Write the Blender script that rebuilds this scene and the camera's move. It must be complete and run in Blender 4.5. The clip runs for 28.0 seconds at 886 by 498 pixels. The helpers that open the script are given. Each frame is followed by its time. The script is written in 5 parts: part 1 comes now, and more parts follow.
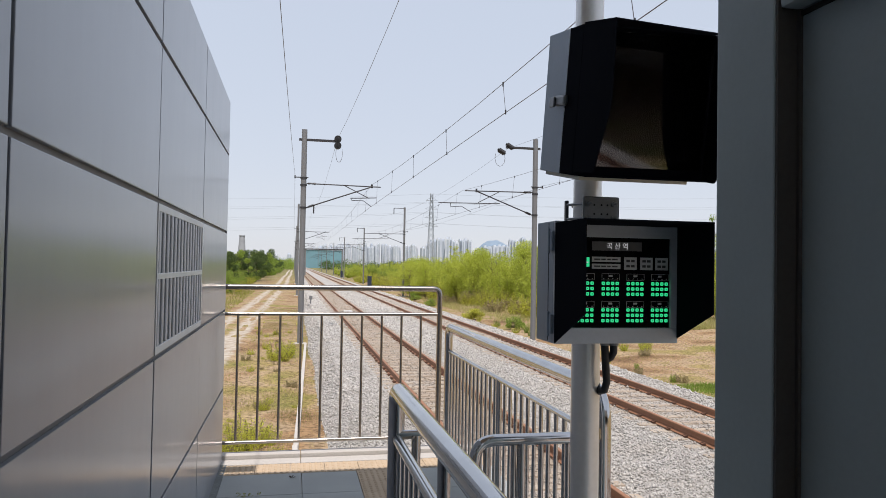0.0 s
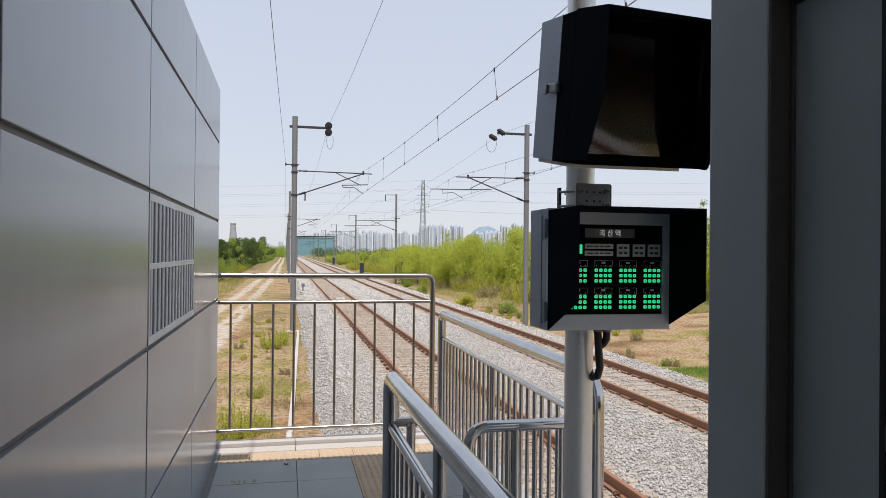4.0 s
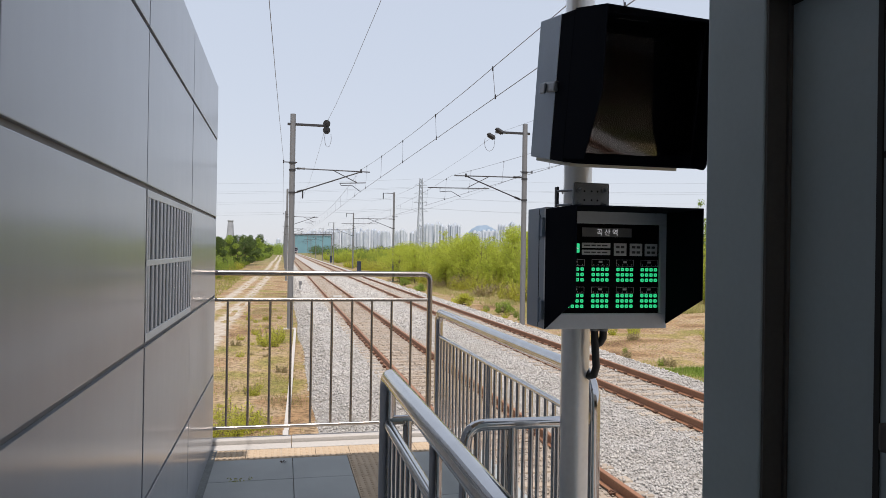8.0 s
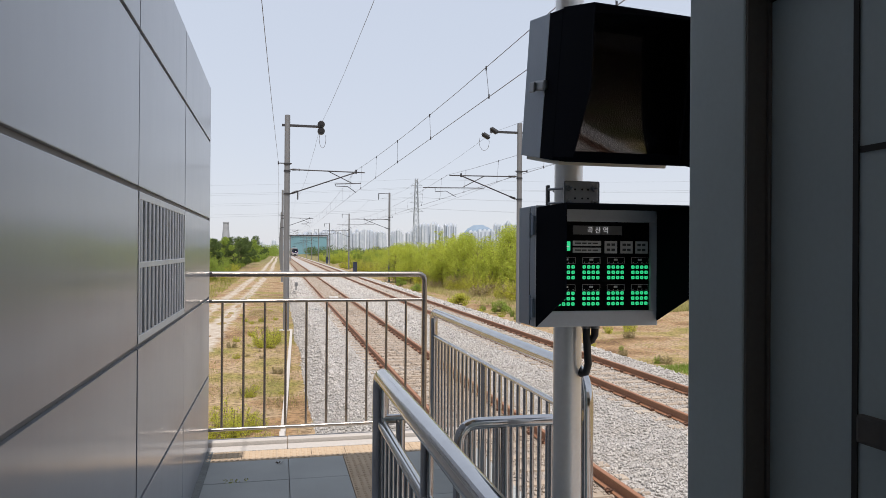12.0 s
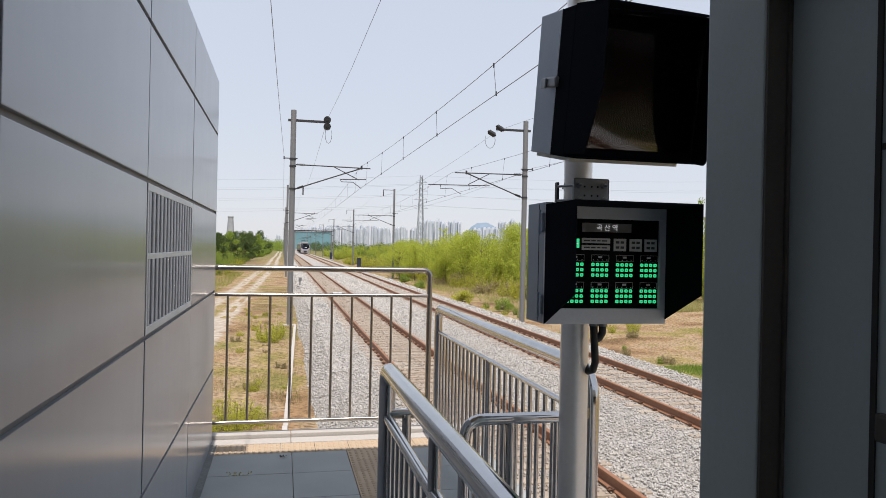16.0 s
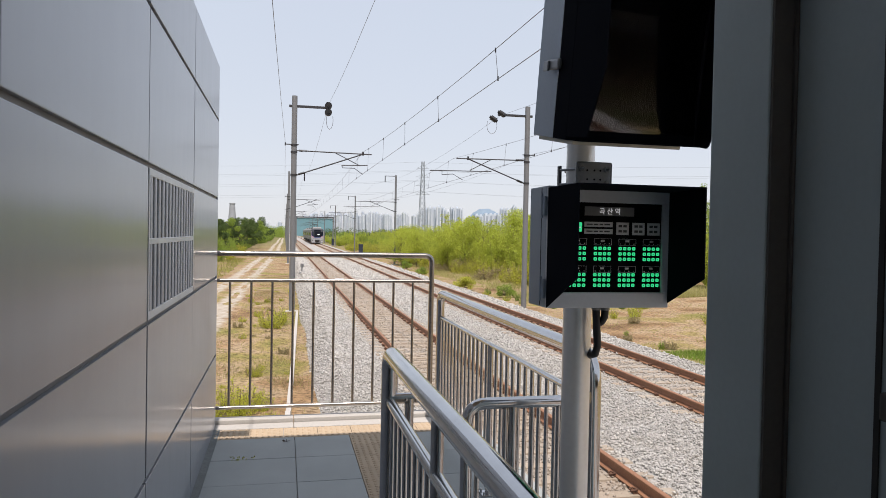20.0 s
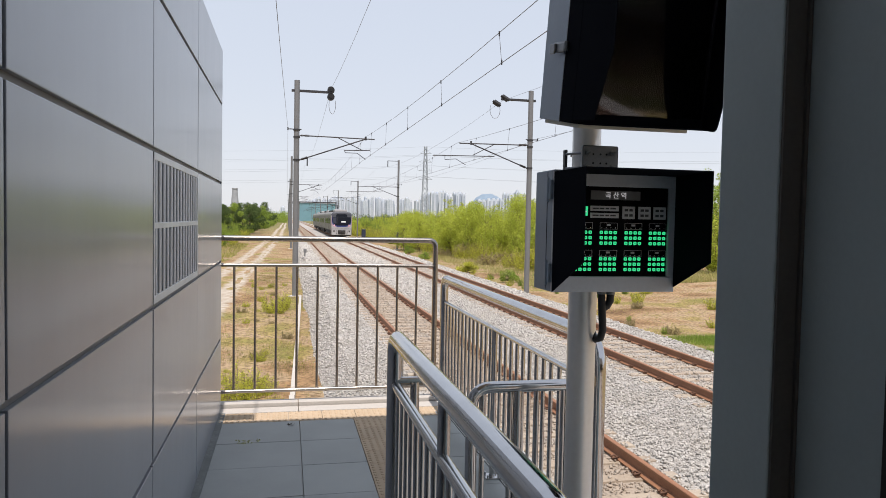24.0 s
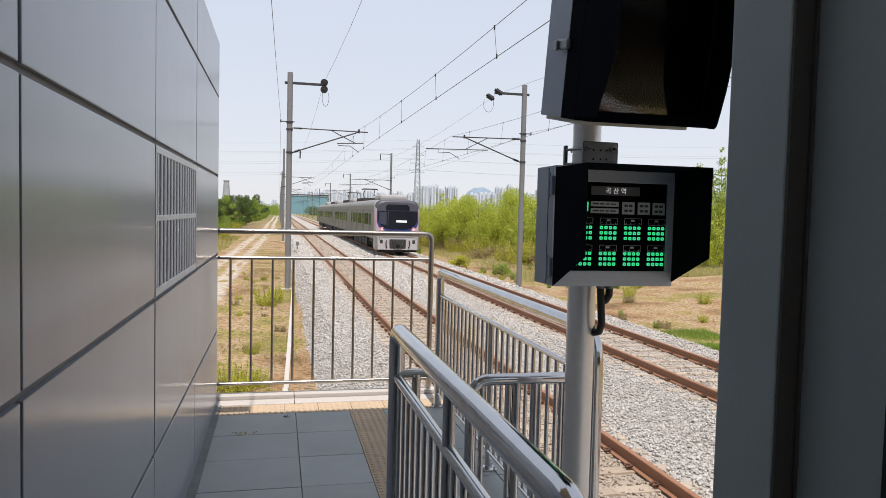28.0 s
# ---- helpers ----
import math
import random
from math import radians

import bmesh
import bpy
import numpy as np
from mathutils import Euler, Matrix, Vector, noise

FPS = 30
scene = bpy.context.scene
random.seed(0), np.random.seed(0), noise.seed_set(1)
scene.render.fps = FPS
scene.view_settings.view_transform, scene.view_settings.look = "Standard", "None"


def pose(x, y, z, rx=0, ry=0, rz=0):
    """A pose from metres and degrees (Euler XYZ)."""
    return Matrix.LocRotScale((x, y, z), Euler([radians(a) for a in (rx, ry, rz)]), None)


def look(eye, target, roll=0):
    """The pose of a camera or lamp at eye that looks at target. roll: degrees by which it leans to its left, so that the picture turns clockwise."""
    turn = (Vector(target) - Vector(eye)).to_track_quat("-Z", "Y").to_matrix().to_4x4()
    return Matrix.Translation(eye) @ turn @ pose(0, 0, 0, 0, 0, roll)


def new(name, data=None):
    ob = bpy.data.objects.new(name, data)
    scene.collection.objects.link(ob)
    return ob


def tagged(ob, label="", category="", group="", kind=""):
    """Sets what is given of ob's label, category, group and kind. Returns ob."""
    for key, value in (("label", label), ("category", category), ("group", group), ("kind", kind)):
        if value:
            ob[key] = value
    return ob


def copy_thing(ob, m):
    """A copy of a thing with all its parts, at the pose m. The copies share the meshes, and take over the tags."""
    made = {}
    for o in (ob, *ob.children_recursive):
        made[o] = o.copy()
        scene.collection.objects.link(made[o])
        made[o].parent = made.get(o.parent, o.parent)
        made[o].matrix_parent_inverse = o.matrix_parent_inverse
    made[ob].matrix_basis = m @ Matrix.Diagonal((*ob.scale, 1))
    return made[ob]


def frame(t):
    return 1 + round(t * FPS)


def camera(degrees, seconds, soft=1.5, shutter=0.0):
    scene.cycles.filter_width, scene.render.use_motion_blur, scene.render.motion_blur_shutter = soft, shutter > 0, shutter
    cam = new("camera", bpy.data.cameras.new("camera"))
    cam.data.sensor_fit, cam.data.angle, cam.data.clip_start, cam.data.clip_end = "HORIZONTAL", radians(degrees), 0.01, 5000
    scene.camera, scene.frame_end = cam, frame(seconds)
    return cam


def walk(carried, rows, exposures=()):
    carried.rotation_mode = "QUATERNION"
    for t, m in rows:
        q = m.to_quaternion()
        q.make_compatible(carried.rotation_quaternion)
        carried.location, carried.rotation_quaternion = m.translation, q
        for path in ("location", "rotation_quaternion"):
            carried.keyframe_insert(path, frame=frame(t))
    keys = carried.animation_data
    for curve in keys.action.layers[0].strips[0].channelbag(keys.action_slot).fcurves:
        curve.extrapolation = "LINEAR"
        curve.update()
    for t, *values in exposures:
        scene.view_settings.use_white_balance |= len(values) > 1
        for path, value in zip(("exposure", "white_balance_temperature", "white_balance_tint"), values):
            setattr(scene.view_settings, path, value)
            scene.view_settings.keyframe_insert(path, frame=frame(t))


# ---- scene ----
cam = camera(64.0, 28.0, 0.8)
PATH = [
    (0, (-3.53, -0.314, 2.937), (-3.119, 1.642, 2.985), 1.0),
    (0.5, (-3.529, -0.312, 2.939), (-3.111, 1.643, 2.978), 0.8),
    (1, (-3.53, -0.311, 2.94), (-3.107, 1.644, 2.972), 0.7),
    (1.5, (-3.532, -0.313, 2.941), (-3.107, 1.641, 2.965), 0.6),
    (2, (-3.532, -0.315, 2.942), (-3.109, 1.64, 2.965), 0.7),
    (2.5, (-3.53, -0.312, 2.944), (-3.1, 1.641, 2.961), 0.6),
    (3, (-3.534, -0.313, 2.944), (-3.101, 1.639, 2.958), 0.6),
    (3.5, (-3.535, -0.314, 2.944), (-3.103, 1.639, 2.955), 0.5),
    (5.5, (-3.537, -0.318, 2.942), (-3.094, 1.632, 2.949), 1.0),
    (6, (-3.537, -0.314, 2.945), (-3.097, 1.638, 2.949), 1.2),
    (6.5, (-3.538, -0.314, 2.945), (-3.096, 1.637, 2.952), 1.4),
    (7, (-3.536, -0.314, 2.946), (-3.094, 1.636, 2.953), 1.3),
    (7.5, (-3.536, -0.316, 2.942), (-3.095, 1.635, 2.948), 0.9),
    (8, (-3.536, -0.318, 2.942), (-3.095, 1.633, 2.948), 0.9),
    (8.5, (-3.537, -0.314, 2.944), (-3.099, 1.638, 2.95), 1.1),
    (9, (-3.537, -0.313, 2.944), (-3.096, 1.638, 2.953), 1.2),
    (9.5, (-3.54, -0.318, 2.944), (-3.095, 1.632, 2.955), 1.3),
    (10, (-3.538, -0.319, 2.943), (-3.095, 1.631, 2.957), 1.1),
    (10.5, (-3.537, -0.315, 2.943), (-3.091, 1.635, 2.956), 0.7),
    (11, (-3.532, -0.324, 2.94), (-3.083, 1.625, 2.951), 0.3),
    (11.5, (-3.518, -0.327, 2.938), (-3.066, 1.622, 2.945), 0.2),
    (12, (-3.521, -0.33, 2.939), (-3.069, 1.619, 2.945), 0.4),
    (12.5, (-3.529, -0.331, 2.938), (-3.079, 1.618, 2.943), 0.9),
    (14.5, (-3.529, -0.326, 2.933), (-3.089, 1.625, 2.928), 1.2),
    (15, (-3.537, -0.326, 2.937), (-3.097, 1.625, 2.934), 1.3),
    (15.5, (-3.538, -0.324, 2.939), (-3.099, 1.627, 2.937), 1.2),
    (16, (-3.537, -0.323, 2.932), (-3.096, 1.628, 2.93), 1.2),
    (16.5, (-3.534, -0.327, 2.928), (-3.095, 1.625, 2.925), 1.0),
    (17, (-3.534, -0.324, 2.927), (-3.095, 1.627, 2.902), 1.1),
    (17.5, (-3.535, -0.323, 2.929), (-3.093, 1.628, 2.898), 1.2),
    (18, (-3.532, -0.32, 2.929), (-3.09, 1.63, 2.896), 1.3),
    (18.5, (-3.528, -0.319, 2.927), (-3.086, 1.631, 2.891), 1.1),
    (19, (-3.525, -0.32, 2.927), (-3.078, 1.629, 2.889), 1.0),
    (19.5, (-3.528, -0.317, 2.925), (-3.085, 1.632, 2.885), 0.9),
    (20, (-3.537, -0.317, 2.924), (-3.1, 1.635, 2.883), 1.1),
    (20.5, (-3.539, -0.314, 2.924), (-3.117, 1.641, 2.883), 1.1),
    (21, (-3.538, -0.314, 2.921), (-3.116, 1.641, 2.879), 1.0),
    (21.5, (-3.538, -0.312, 2.922), (-3.113, 1.642, 2.863), 1.1),
    (23.5, (-3.546, -0.309, 2.921), (-3.123, 1.644, 2.851), 1.2),
    (24, (-3.547, -0.313, 2.92), (-3.117, 1.639, 2.837), 1.1),
    (24.5, (-3.545, -0.312, 2.92), (-3.112, 1.638, 2.819), 1.2),
    (25, (-3.545, -0.316, 2.922), (-3.107, 1.633, 2.819), 1.3),
    (25.5, (-3.545, -0.317, 2.921), (-3.108, 1.632, 2.821), 1.3),
    (26, (-3.549, -0.313, 2.92), (-3.112, 1.636, 2.818), 1.3),
    (26.5, (-3.55, -0.318, 2.921), (-3.113, 1.63, 2.817), 1.2),
    (27, (-3.558, -0.317, 2.923), (-3.122, 1.632, 2.82), 1.3),
    (27.5, (-3.567, -0.321, 2.922), (-3.13, 1.628, 2.82), 1.4),
    (28, (-3.59, -0.334, 2.923), (-3.138, 1.612, 2.822), 1.4),
]
walk(cam, [(t, look(eye, target, roll)) for t, eye, target, roll in PATH], ((0, 1.10, 6400, 17), (15, 1.13, 6480, 17), (28, 1.23, 6560, 17)))

# ---- light ----
SUN_EL, SUN_AZ = 67.0, 181.0  # azimuth clockwise from +y
world = bpy.data.worlds.new("world")
scene.world = world
world.use_nodes = True
wn = world.node_tree
sky = wn.nodes.new("ShaderNodeTexSky")
sky.sky_type = "NISHITA"
sky.sun_disc = False
sky.sun_elevation, sky.sun_rotation = radians(SUN_EL), radians(SUN_AZ)
sky.air_density, sky.dust_density, sky.ozone_density = 1.0, 0.6, 1.0
flat = wn.nodes.new("ShaderNodeGamma")  # thin high haze evens the sky out
flat.inputs["Gamma"].default_value = 0.22
haze = wn.nodes.new("ShaderNodeHueSaturation")
haze.inputs["Saturation"].default_value = 1.65
wn.links.new(sky.outputs[0], flat.inputs["Color"])
wn.links.new(flat.outputs[0], haze.inputs["Color"])
veil = wn.nodes.new("ShaderNodeMix")  # even pale haze over the whole sky
veil.data_type = "RGBA"
veil.inputs["Factor"].default_value = 0.5
veil.inputs["B"].default_value = (1.24, 1.395, 1.53, 1)
wn.links.new(haze.outputs[0], veil.inputs["A"])
wn.links.new(veil.outputs["Result"], wn.nodes["Background"].inputs[0])
wn.nodes["Background"].inputs[1].default_value = 0.245
sun = new("sun", bpy.data.lights.new("sun", "SUN"))
sun.data.energy, sun.data.angle, sun.data.color = 2.2, radians(0.45), (1.0, 0.95, 0.86)
sd = Vector((math.sin(radians(SUN_AZ)) * math.cos(radians(SUN_EL)), math.cos(radians(SUN_AZ)) * math.cos(radians(SUN_EL)), math.sin(radians(SUN_EL))))
sun.matrix_world = look(sd * 50, (0, 0, 0))


# ---- materials ----
def material(name, colour, rough=0.7, metal=0.0, grain=0.0, grain_size=0.02, stain=0.0, stain_size=0.6, bump=0.0, colour2=None, pieces=0.0, stretch=(1, 1, 1), spec=0.5, island=False, emit=None):
    m = bpy.data.materials.new(name)
    m.use_nodes = True
    nt = m.node_tree
    b = nt.nodes["Principled BSDF"]
    b.inputs["Roughness"].default_value, b.inputs["Metallic"].default_value = rough, metal
    b.inputs["Specular IOR Level"].default_value = spec
    c1 = (*colour, 1)
    c2 = (*(colour2 or [c * 0.6 for c in colour]), 1)
    tc = nt.nodes.new("ShaderNodeTexCoord")
    mp = nt.nodes.new("ShaderNodeMapping")
    mp.inputs["Scale"].default_value = stretch
    gm = nt.nodes.new("ShaderNodeNewGeometry")
    nt.links.new(gm.outputs["Position"] if not pieces == -1 else tc.outputs["Object"], mp.inputs["Vector"])

    def noise_node(size, detail):
        n = nt.nodes.new("ShaderNodeTexNoise")
        n.inputs["Scale"].default_value = 1.0 / size
        n.inputs["Detail"].default_value = detail
        nt.links.new(mp.outputs[0], n.inputs["Vector"])
        return n

    def mixer(fac, a, bcol, sa):
        x = nt.nodes.new("ShaderNodeMix")
        x.data_type = "RGBA"
        for sock, v in ((x.inputs["A"], a), (x.inputs["B"], bcol)):
            if isinstance(v, tuple):
                sock.default_value = v
            else:
                nt.links.new(v, sock)
        r = nt.nodes.new("ShaderNodeMapRange")
        r.inputs["From Min"].default_value, r.inputs["From Max"].default_value = 0.35, 0.65
        r.inputs["To Max"].default_value = sa
        nt.links.new(fac, r.inputs["Value"])
        nt.links.new(r.outputs[0], x.inputs["Factor"])
        return x.outputs["Result"]

    col = c1
    g = s = None
    if stain:
        s = noise_node(stain_size, 5)
        col = mixer(s.outputs["Fac"], col, c2, stain)
    if grain:
        g = noise_node(grain_size, 3)
        col = mixer(g.outputs["Fac"], col, tuple([c * 0.55 for c in colour]) + (1,), grain)
    if pieces > 0:
        hs = nt.nodes.new("ShaderNodeHueSaturation")
        r = nt.nodes.new("ShaderNodeMapRange")
        r.inputs["To Min"].default_value, r.inputs["To Max"].default_value = 1 - pieces, 1 + pieces
        if island:
            nt.links.new(gm.outputs["Random Per Island"], r.inputs["Value"])
        else:
            oi = nt.nodes.new("ShaderNodeObjectInfo")
            nt.links.new(oi.outputs["Random"], r.inputs["Value"])
        nt.links.new(r.outputs[0], hs.inputs["Value"])
        if isinstance(col, tuple):
            hs.inputs["Color"].default_value = col
        else:
            nt.links.new(col, hs.inputs["Color"])
        col = hs.outputs[0]
    if isinstance(col, tuple):
        b.inputs["Base Color"].default_value = col
    else:
        nt.links.new(col, b.inputs["Base Color"])
    if bump:
        n = g or noise_node(grain_size, 4)
        bp = nt.nodes.new("ShaderNodeBump")
        bp.inputs["Strength"].default_value = bump
        bp.inputs["Distance"].default_value = grain_size * 0.5
        nt.links.new(n.outputs["Fac"], bp.inputs["Height"])
        nt.links.new(bp.outputs[0], b.inputs["Normal"])
    if emit:
        b.inputs["Emission Color"].default_value = (*emit[0], 1)
        b.inputs["Emission Strength"].default_value = emit[1]
    return m


M = {}
M["panel"] = material("aluminium_panel", (0.262, 0.283, 0.322), 0.45, 0.12, stain=0.35, stain_size=0.30, colour2=(0.225, 0.242, 0.272), stretch=(1, 1, 0.16), grain=0.05, grain_size=0.05)
pb = M["panel"].node_tree.nodes["Principled BSDF"]
pb.inputs["Coat Weight"].default_value, pb.inputs["Coat Roughness"].default_value = 0.75, 0.15
pw = M["panel"].node_tree.nodes.new("ShaderNodeTexNoise")  # slight oil-canning of the sheet
pw.inputs["Scale"].default_value = 3.0
pq = M["panel"].node_tree.nodes.new("ShaderNodeBump")
pq.inputs["Strength"].default_value, pq.inputs["Distance"].default_value = 0.12, 0.02
pg = M["panel"].node_tree.nodes.new("ShaderNodeNewGeometry")
M["panel"].node_tree.links.new(pg.outputs["Position"], pw.inputs["Vector"])
M["panel"].node_tree.links.new(pw.outputs["Fac"], pq.inputs["Height"])
M["panel"].node_tree.links.new(pq.outputs[0], pb.inputs["Coat Normal"])
M["seam"] = material("seam_rubber", (0.19, 0.185, 0.185), 0.6, stain=0.4, stain_size=0.2)
M["steel"] = material("polished_steel", (0.575, 0.575, 0.58), 0.12, 1.0, stain=0.35, stain_size=0.12, colour2=(0.46, 0.45, 0.44), grain=0.1, grain_size=0.02)
M["steel_satin"] = material("satin_steel", (0.35, 0.32, 0.29), 0.27, 1.0, stain=0.3, stain_size=0.15, colour2=(0.38, 0.34, 0.30), grain=0.1, grain_size=0.02)
M["rust"] = material("rusty_rail", (0.31, 0.15, 0.08), 0.65, 0.15, grain=0.4, grain_size=0.03, stain=0.5, stain_size=0.5, colour2=(0.22, 0.10, 0.055), bump=0.2)
M["railhead"] = material("rail_head", (0.30, 0.19, 0.13), 0.42, 0.7, stain=0.5, stain_size=0.3, colour2=(0.22, 0.12, 0.08))
M["clip"] = material("rusty_clip", (0.13, 0.065, 0.04), 0.75, 0.2, grain=0.4, grain_size=0.02)
M["sleeper"] = material("sleeper_concrete", (0.41, 0.355, 0.285), 0.9, grain=0.35, grain_size=0.03, stain=0.6, stain_size=0.4, colour2=(0.30, 0.23, 0.17), pieces=0.12, bump=0.3)
M["concrete"] = material("platform_concrete", (0.47, 0.445, 0.41), 0.85, grain=0.25, grain_size=0.015, stain=0.4, stain_size=0.7, colour2=(0.42, 0.39, 0.35), bump=0.2)
M["tile"] = material("floor_tile", (0.325, 0.345, 0.335), 0.55, grain=0.2, grain_size=0.006, stain=0.5, stain_size=0.4, colour2=(0.255, 0.275, 0.265), pieces=0.05, bump=0.05)
M["tactile"] = material("tactile_block", (0.47, 0.36, 0.245), 0.75, grain=0.2, grain_size=0.01, stain=0.4, stain_size=0.3, colour2=(0.39, 0.30, 0.20), pieces=0.05)
M["mast"] = material("galvanised_mast", (0.19, 0.195, 0.20), 0.55, 0.3, grain=0.2, grain_size=0.05, stain=0.5, stain_size=0.7, colour2=(0.21, 0.215, 0.22))
M["iron"] = material("dark_iron", (0.06, 0.06, 0.064), 0.5, 0.6, grain=0.3, grain_size=0.05)
M["wire"] = material("copper_wire", (0.14, 0.13, 0.13), 0.5, 0.6)
M["pole"] = material("satin_pole", (0.84, 0.83, 0.81), 0.30, 0.42, stain=0.25, stain_size=0.3, colour2=(0.62, 0.62, 0.61), grain=0.08, grain_size=0.02)
M["boxgrey"] = material("sign_box_grey", (0.29, 0.36, 0.45), 0.45, grain=0.1, grain_size=0.01, stain=0.2, stain_size=0.3)
M["black"] = material("visor_black", (0.0072, 0.0085, 0.013), 0.9, grain=0.1, grain_size=0.01, spec=0.02)
M["jamb"] = material("painted_steel_grey", (0.475, 0.56, 0.565), 0.5, stain=0.25, stain_size=0.4, grain=0.08, grain_size=0.01)
M["seal"] = material("rubber_seal", (0.11, 0.10, 0.09), 0.85, grain=0.2, grain_size=0.01)
M["groove"] = material("door_groove", (0.03, 0.028, 0.026), 0.8)
M["ballastbed"] = material("ballast_bed", (0.40, 0.385, 0.36), 0.95, grain=0.6, grain_size=0.05, stain=0.3, stain_size=2.0, colour2=(0.30, 0.26, 0.22), bump=1.0)
M["stone"] = material("ballast_stone", (0.44, 0.425, 0.40), 0.9, grain=0.3, grain_size=0.02, stain=0.4, stain_size=1.1, colour2=(0.37, 0.335, 0.28), pieces=0.22, island=True)



def rust_stain(m, centres, colour, amount):
    """Rust dust between the rails: tints the base colour in bands along y."""
    nt = m.node_tree
    b = nt.nodes["Principled BSDF"]
    src = b.inputs["Base Color"].links[0].from_socket
    g = nt.nodes.new("ShaderNodeNewGeometry")
    sx = nt.nodes.new("ShaderNodeSeparateXYZ")
    nt.links.new(g.outputs["Position"], sx.inputs[0])
    n = nt.nodes.new("ShaderNodeTexNoise")
    n.inputs["Scale"].default_value = 1.3
    nt.links.new(g.outputs["Position"], n.inputs["Vector"])
    for cx, k in centres:
        d = nt.nodes.new("ShaderNodeMath")
        d.operation = "SUBTRACT"
        d.inputs[1].default_value = cx
        nt.links.new(sx.outputs["X"], d.inputs[0])
        a = nt.nodes.new("ShaderNodeMath")
        a.operation = "ABSOLUTE"
        nt.links.new(d.outputs[0], a.inputs[0])
        r = nt.nodes.new("ShaderNodeMapRange")
        r.inputs["From Min"].default_value, r.inputs["From Max"].default_value = 1.25, 0.65
        r.inputs["To Max"].default_value = amount * k
        nt.links.new(a.outputs[0], r.inputs["Value"])
        f = nt.nodes.new("ShaderNodeMath")
        f.operation = "MULTIPLY"
        nt.links.new(r.outputs[0], f.inputs[0])
        w = nt.nodes.new("ShaderNodeMapRange")
        w.inputs["From Min"].default_value, w.inputs["From Max"].default_value = 0.2, 0.6
        w.inputs["To Min"].default_value = 0.5
        nt.links.new(n.outputs["Fac"], w.inputs["Value"])
        nt.links.new(w.outputs[0], f.inputs[1])
        x = nt.nodes.new("ShaderNodeMix")
        x.data_type = "RGBA"
        x.inputs["B"].default_value = (*colour, 1)
        nt.links.new(f.outputs[0], x.inputs["Factor"])
        nt.links.new(src, x.inputs["A"])
        src = x.outputs["Result"]
    nt.links.new(src, b.inputs["Base Color"])


for key, k in (("stone", 0.65), ("ballastbed", 0.65), ("sleeper", 0.35)):
    rust_stain(M[key], ((0.0, 1.0), (4.5, 0.5)), (0.30, 0.225, 0.155), k)


# ---- building blocks ----
def part(name, bm, mat, parent=None, label="", smooth=False):
    me = bpy.data.meshes.new(name)
    bm.normal_update()
    bm.to_mesh(me)
    bm.free()
    for m in (mat if isinstance(mat, (list, tuple)) else [mat]):
        me.materials.append(m)
    if smooth:
        for p in me.polygons:
            p.use_smooth = True
    ob = new(name, me)
    if parent is not None:
        ob.parent = parent
    if label:
        ob["label"] = label
    return ob


def thing(name, at=(0, 0, 0), label="", category="", group="", kind=""):
    ob = new(name)
    ob.empty_display_size = 0.1
    ob.location = at
    return tagged(ob, label, category, group, kind)


def box(bm, x0, x1, y0, y1, z0, z1, bevel=0.0, mat=0):
    vs = [bm.verts.new(p) for p in ((x0, y0, z0), (x1, y0, z0), (x1, y1, z0), (x0, y1, z0), (x0, y0, z1), (x1, y0, z1), (x1, y1, z1), (x0, y1, z1))]
    fs = [bm.faces.new([vs[i] for i in q]) for q in ((3, 2, 1, 0), (4, 5, 6, 7), (0, 1, 5, 4), (1, 2, 6, 5), (2, 3, 7, 6), (3, 0, 4, 7))]
    for f in fs:
        f.material_index = mat
    if bevel:
        es = list({e for f in fs for e in f.edges})
        bmesh.ops.bevel(bm, geom=es, offset=bevel, segments=2, affect="EDGES", profile=0.6)
    return bm


def boxm(*a, **k):
    return box(bmesh.new(), *a, **k)


def tube(bm, pts, r, n=10, closed=False, mat=0, r2=None):
    """A tube along points; the ends are capped."""
    pts = [Vector(p) for p in pts]
    rings, prev = [], None
    for i, p in enumerate(pts):
        d = (pts[min(i + 1, len(pts) - 1)] - pts[max(i - 1, 0)]).normalized()
        if prev is None:
            u = d.orthogonal().normalized()
        else:
            u = (prev - d * prev.dot(d)).normalized()
        prev = u
        v = d.cross(u)
        rr = r if r2 is None else r + (r2 - r) * i / (len(pts) - 1)
        rings.append([bm.verts.new(p + (u * math.cos(2 * math.pi * k / n) + v * math.sin(2 * math.pi * k / n)) * rr) for k in range(n)])
    fs = []
    for a, b in zip(rings, rings[1:]):
        for k in range(n):
            fs.append(bm.faces.new((a[k], a[(k + 1) % n], b[(k + 1) % n], b[k])))
    for ring in (rings[0][::-1], rings[-1]):
        fs.append(bm.faces.new([bm.verts.new(v.co) for v in ring]))
    for f in fs:
        f.material_index = mat
        f.smooth = n > 4
    fs[-1].smooth = fs[-2].smooth = False
    return bm


def tubem(pts, r, n=10, **k):
    return tube(bmesh.new(), pts, r, n, **k)


def bend(p, corner, q, rad, steps=6):
    """Points round a corner from p's side to q's side."""
    c = Vector(corner)
    a = (Vector(p) - c).normalized() * rad
    b = (Vector(q) - c).normalized() * rad
    return [tuple(c + a * (1 - t) ** 2 + b * t ** 2) for t in [i / steps for i in range(steps + 1)]]


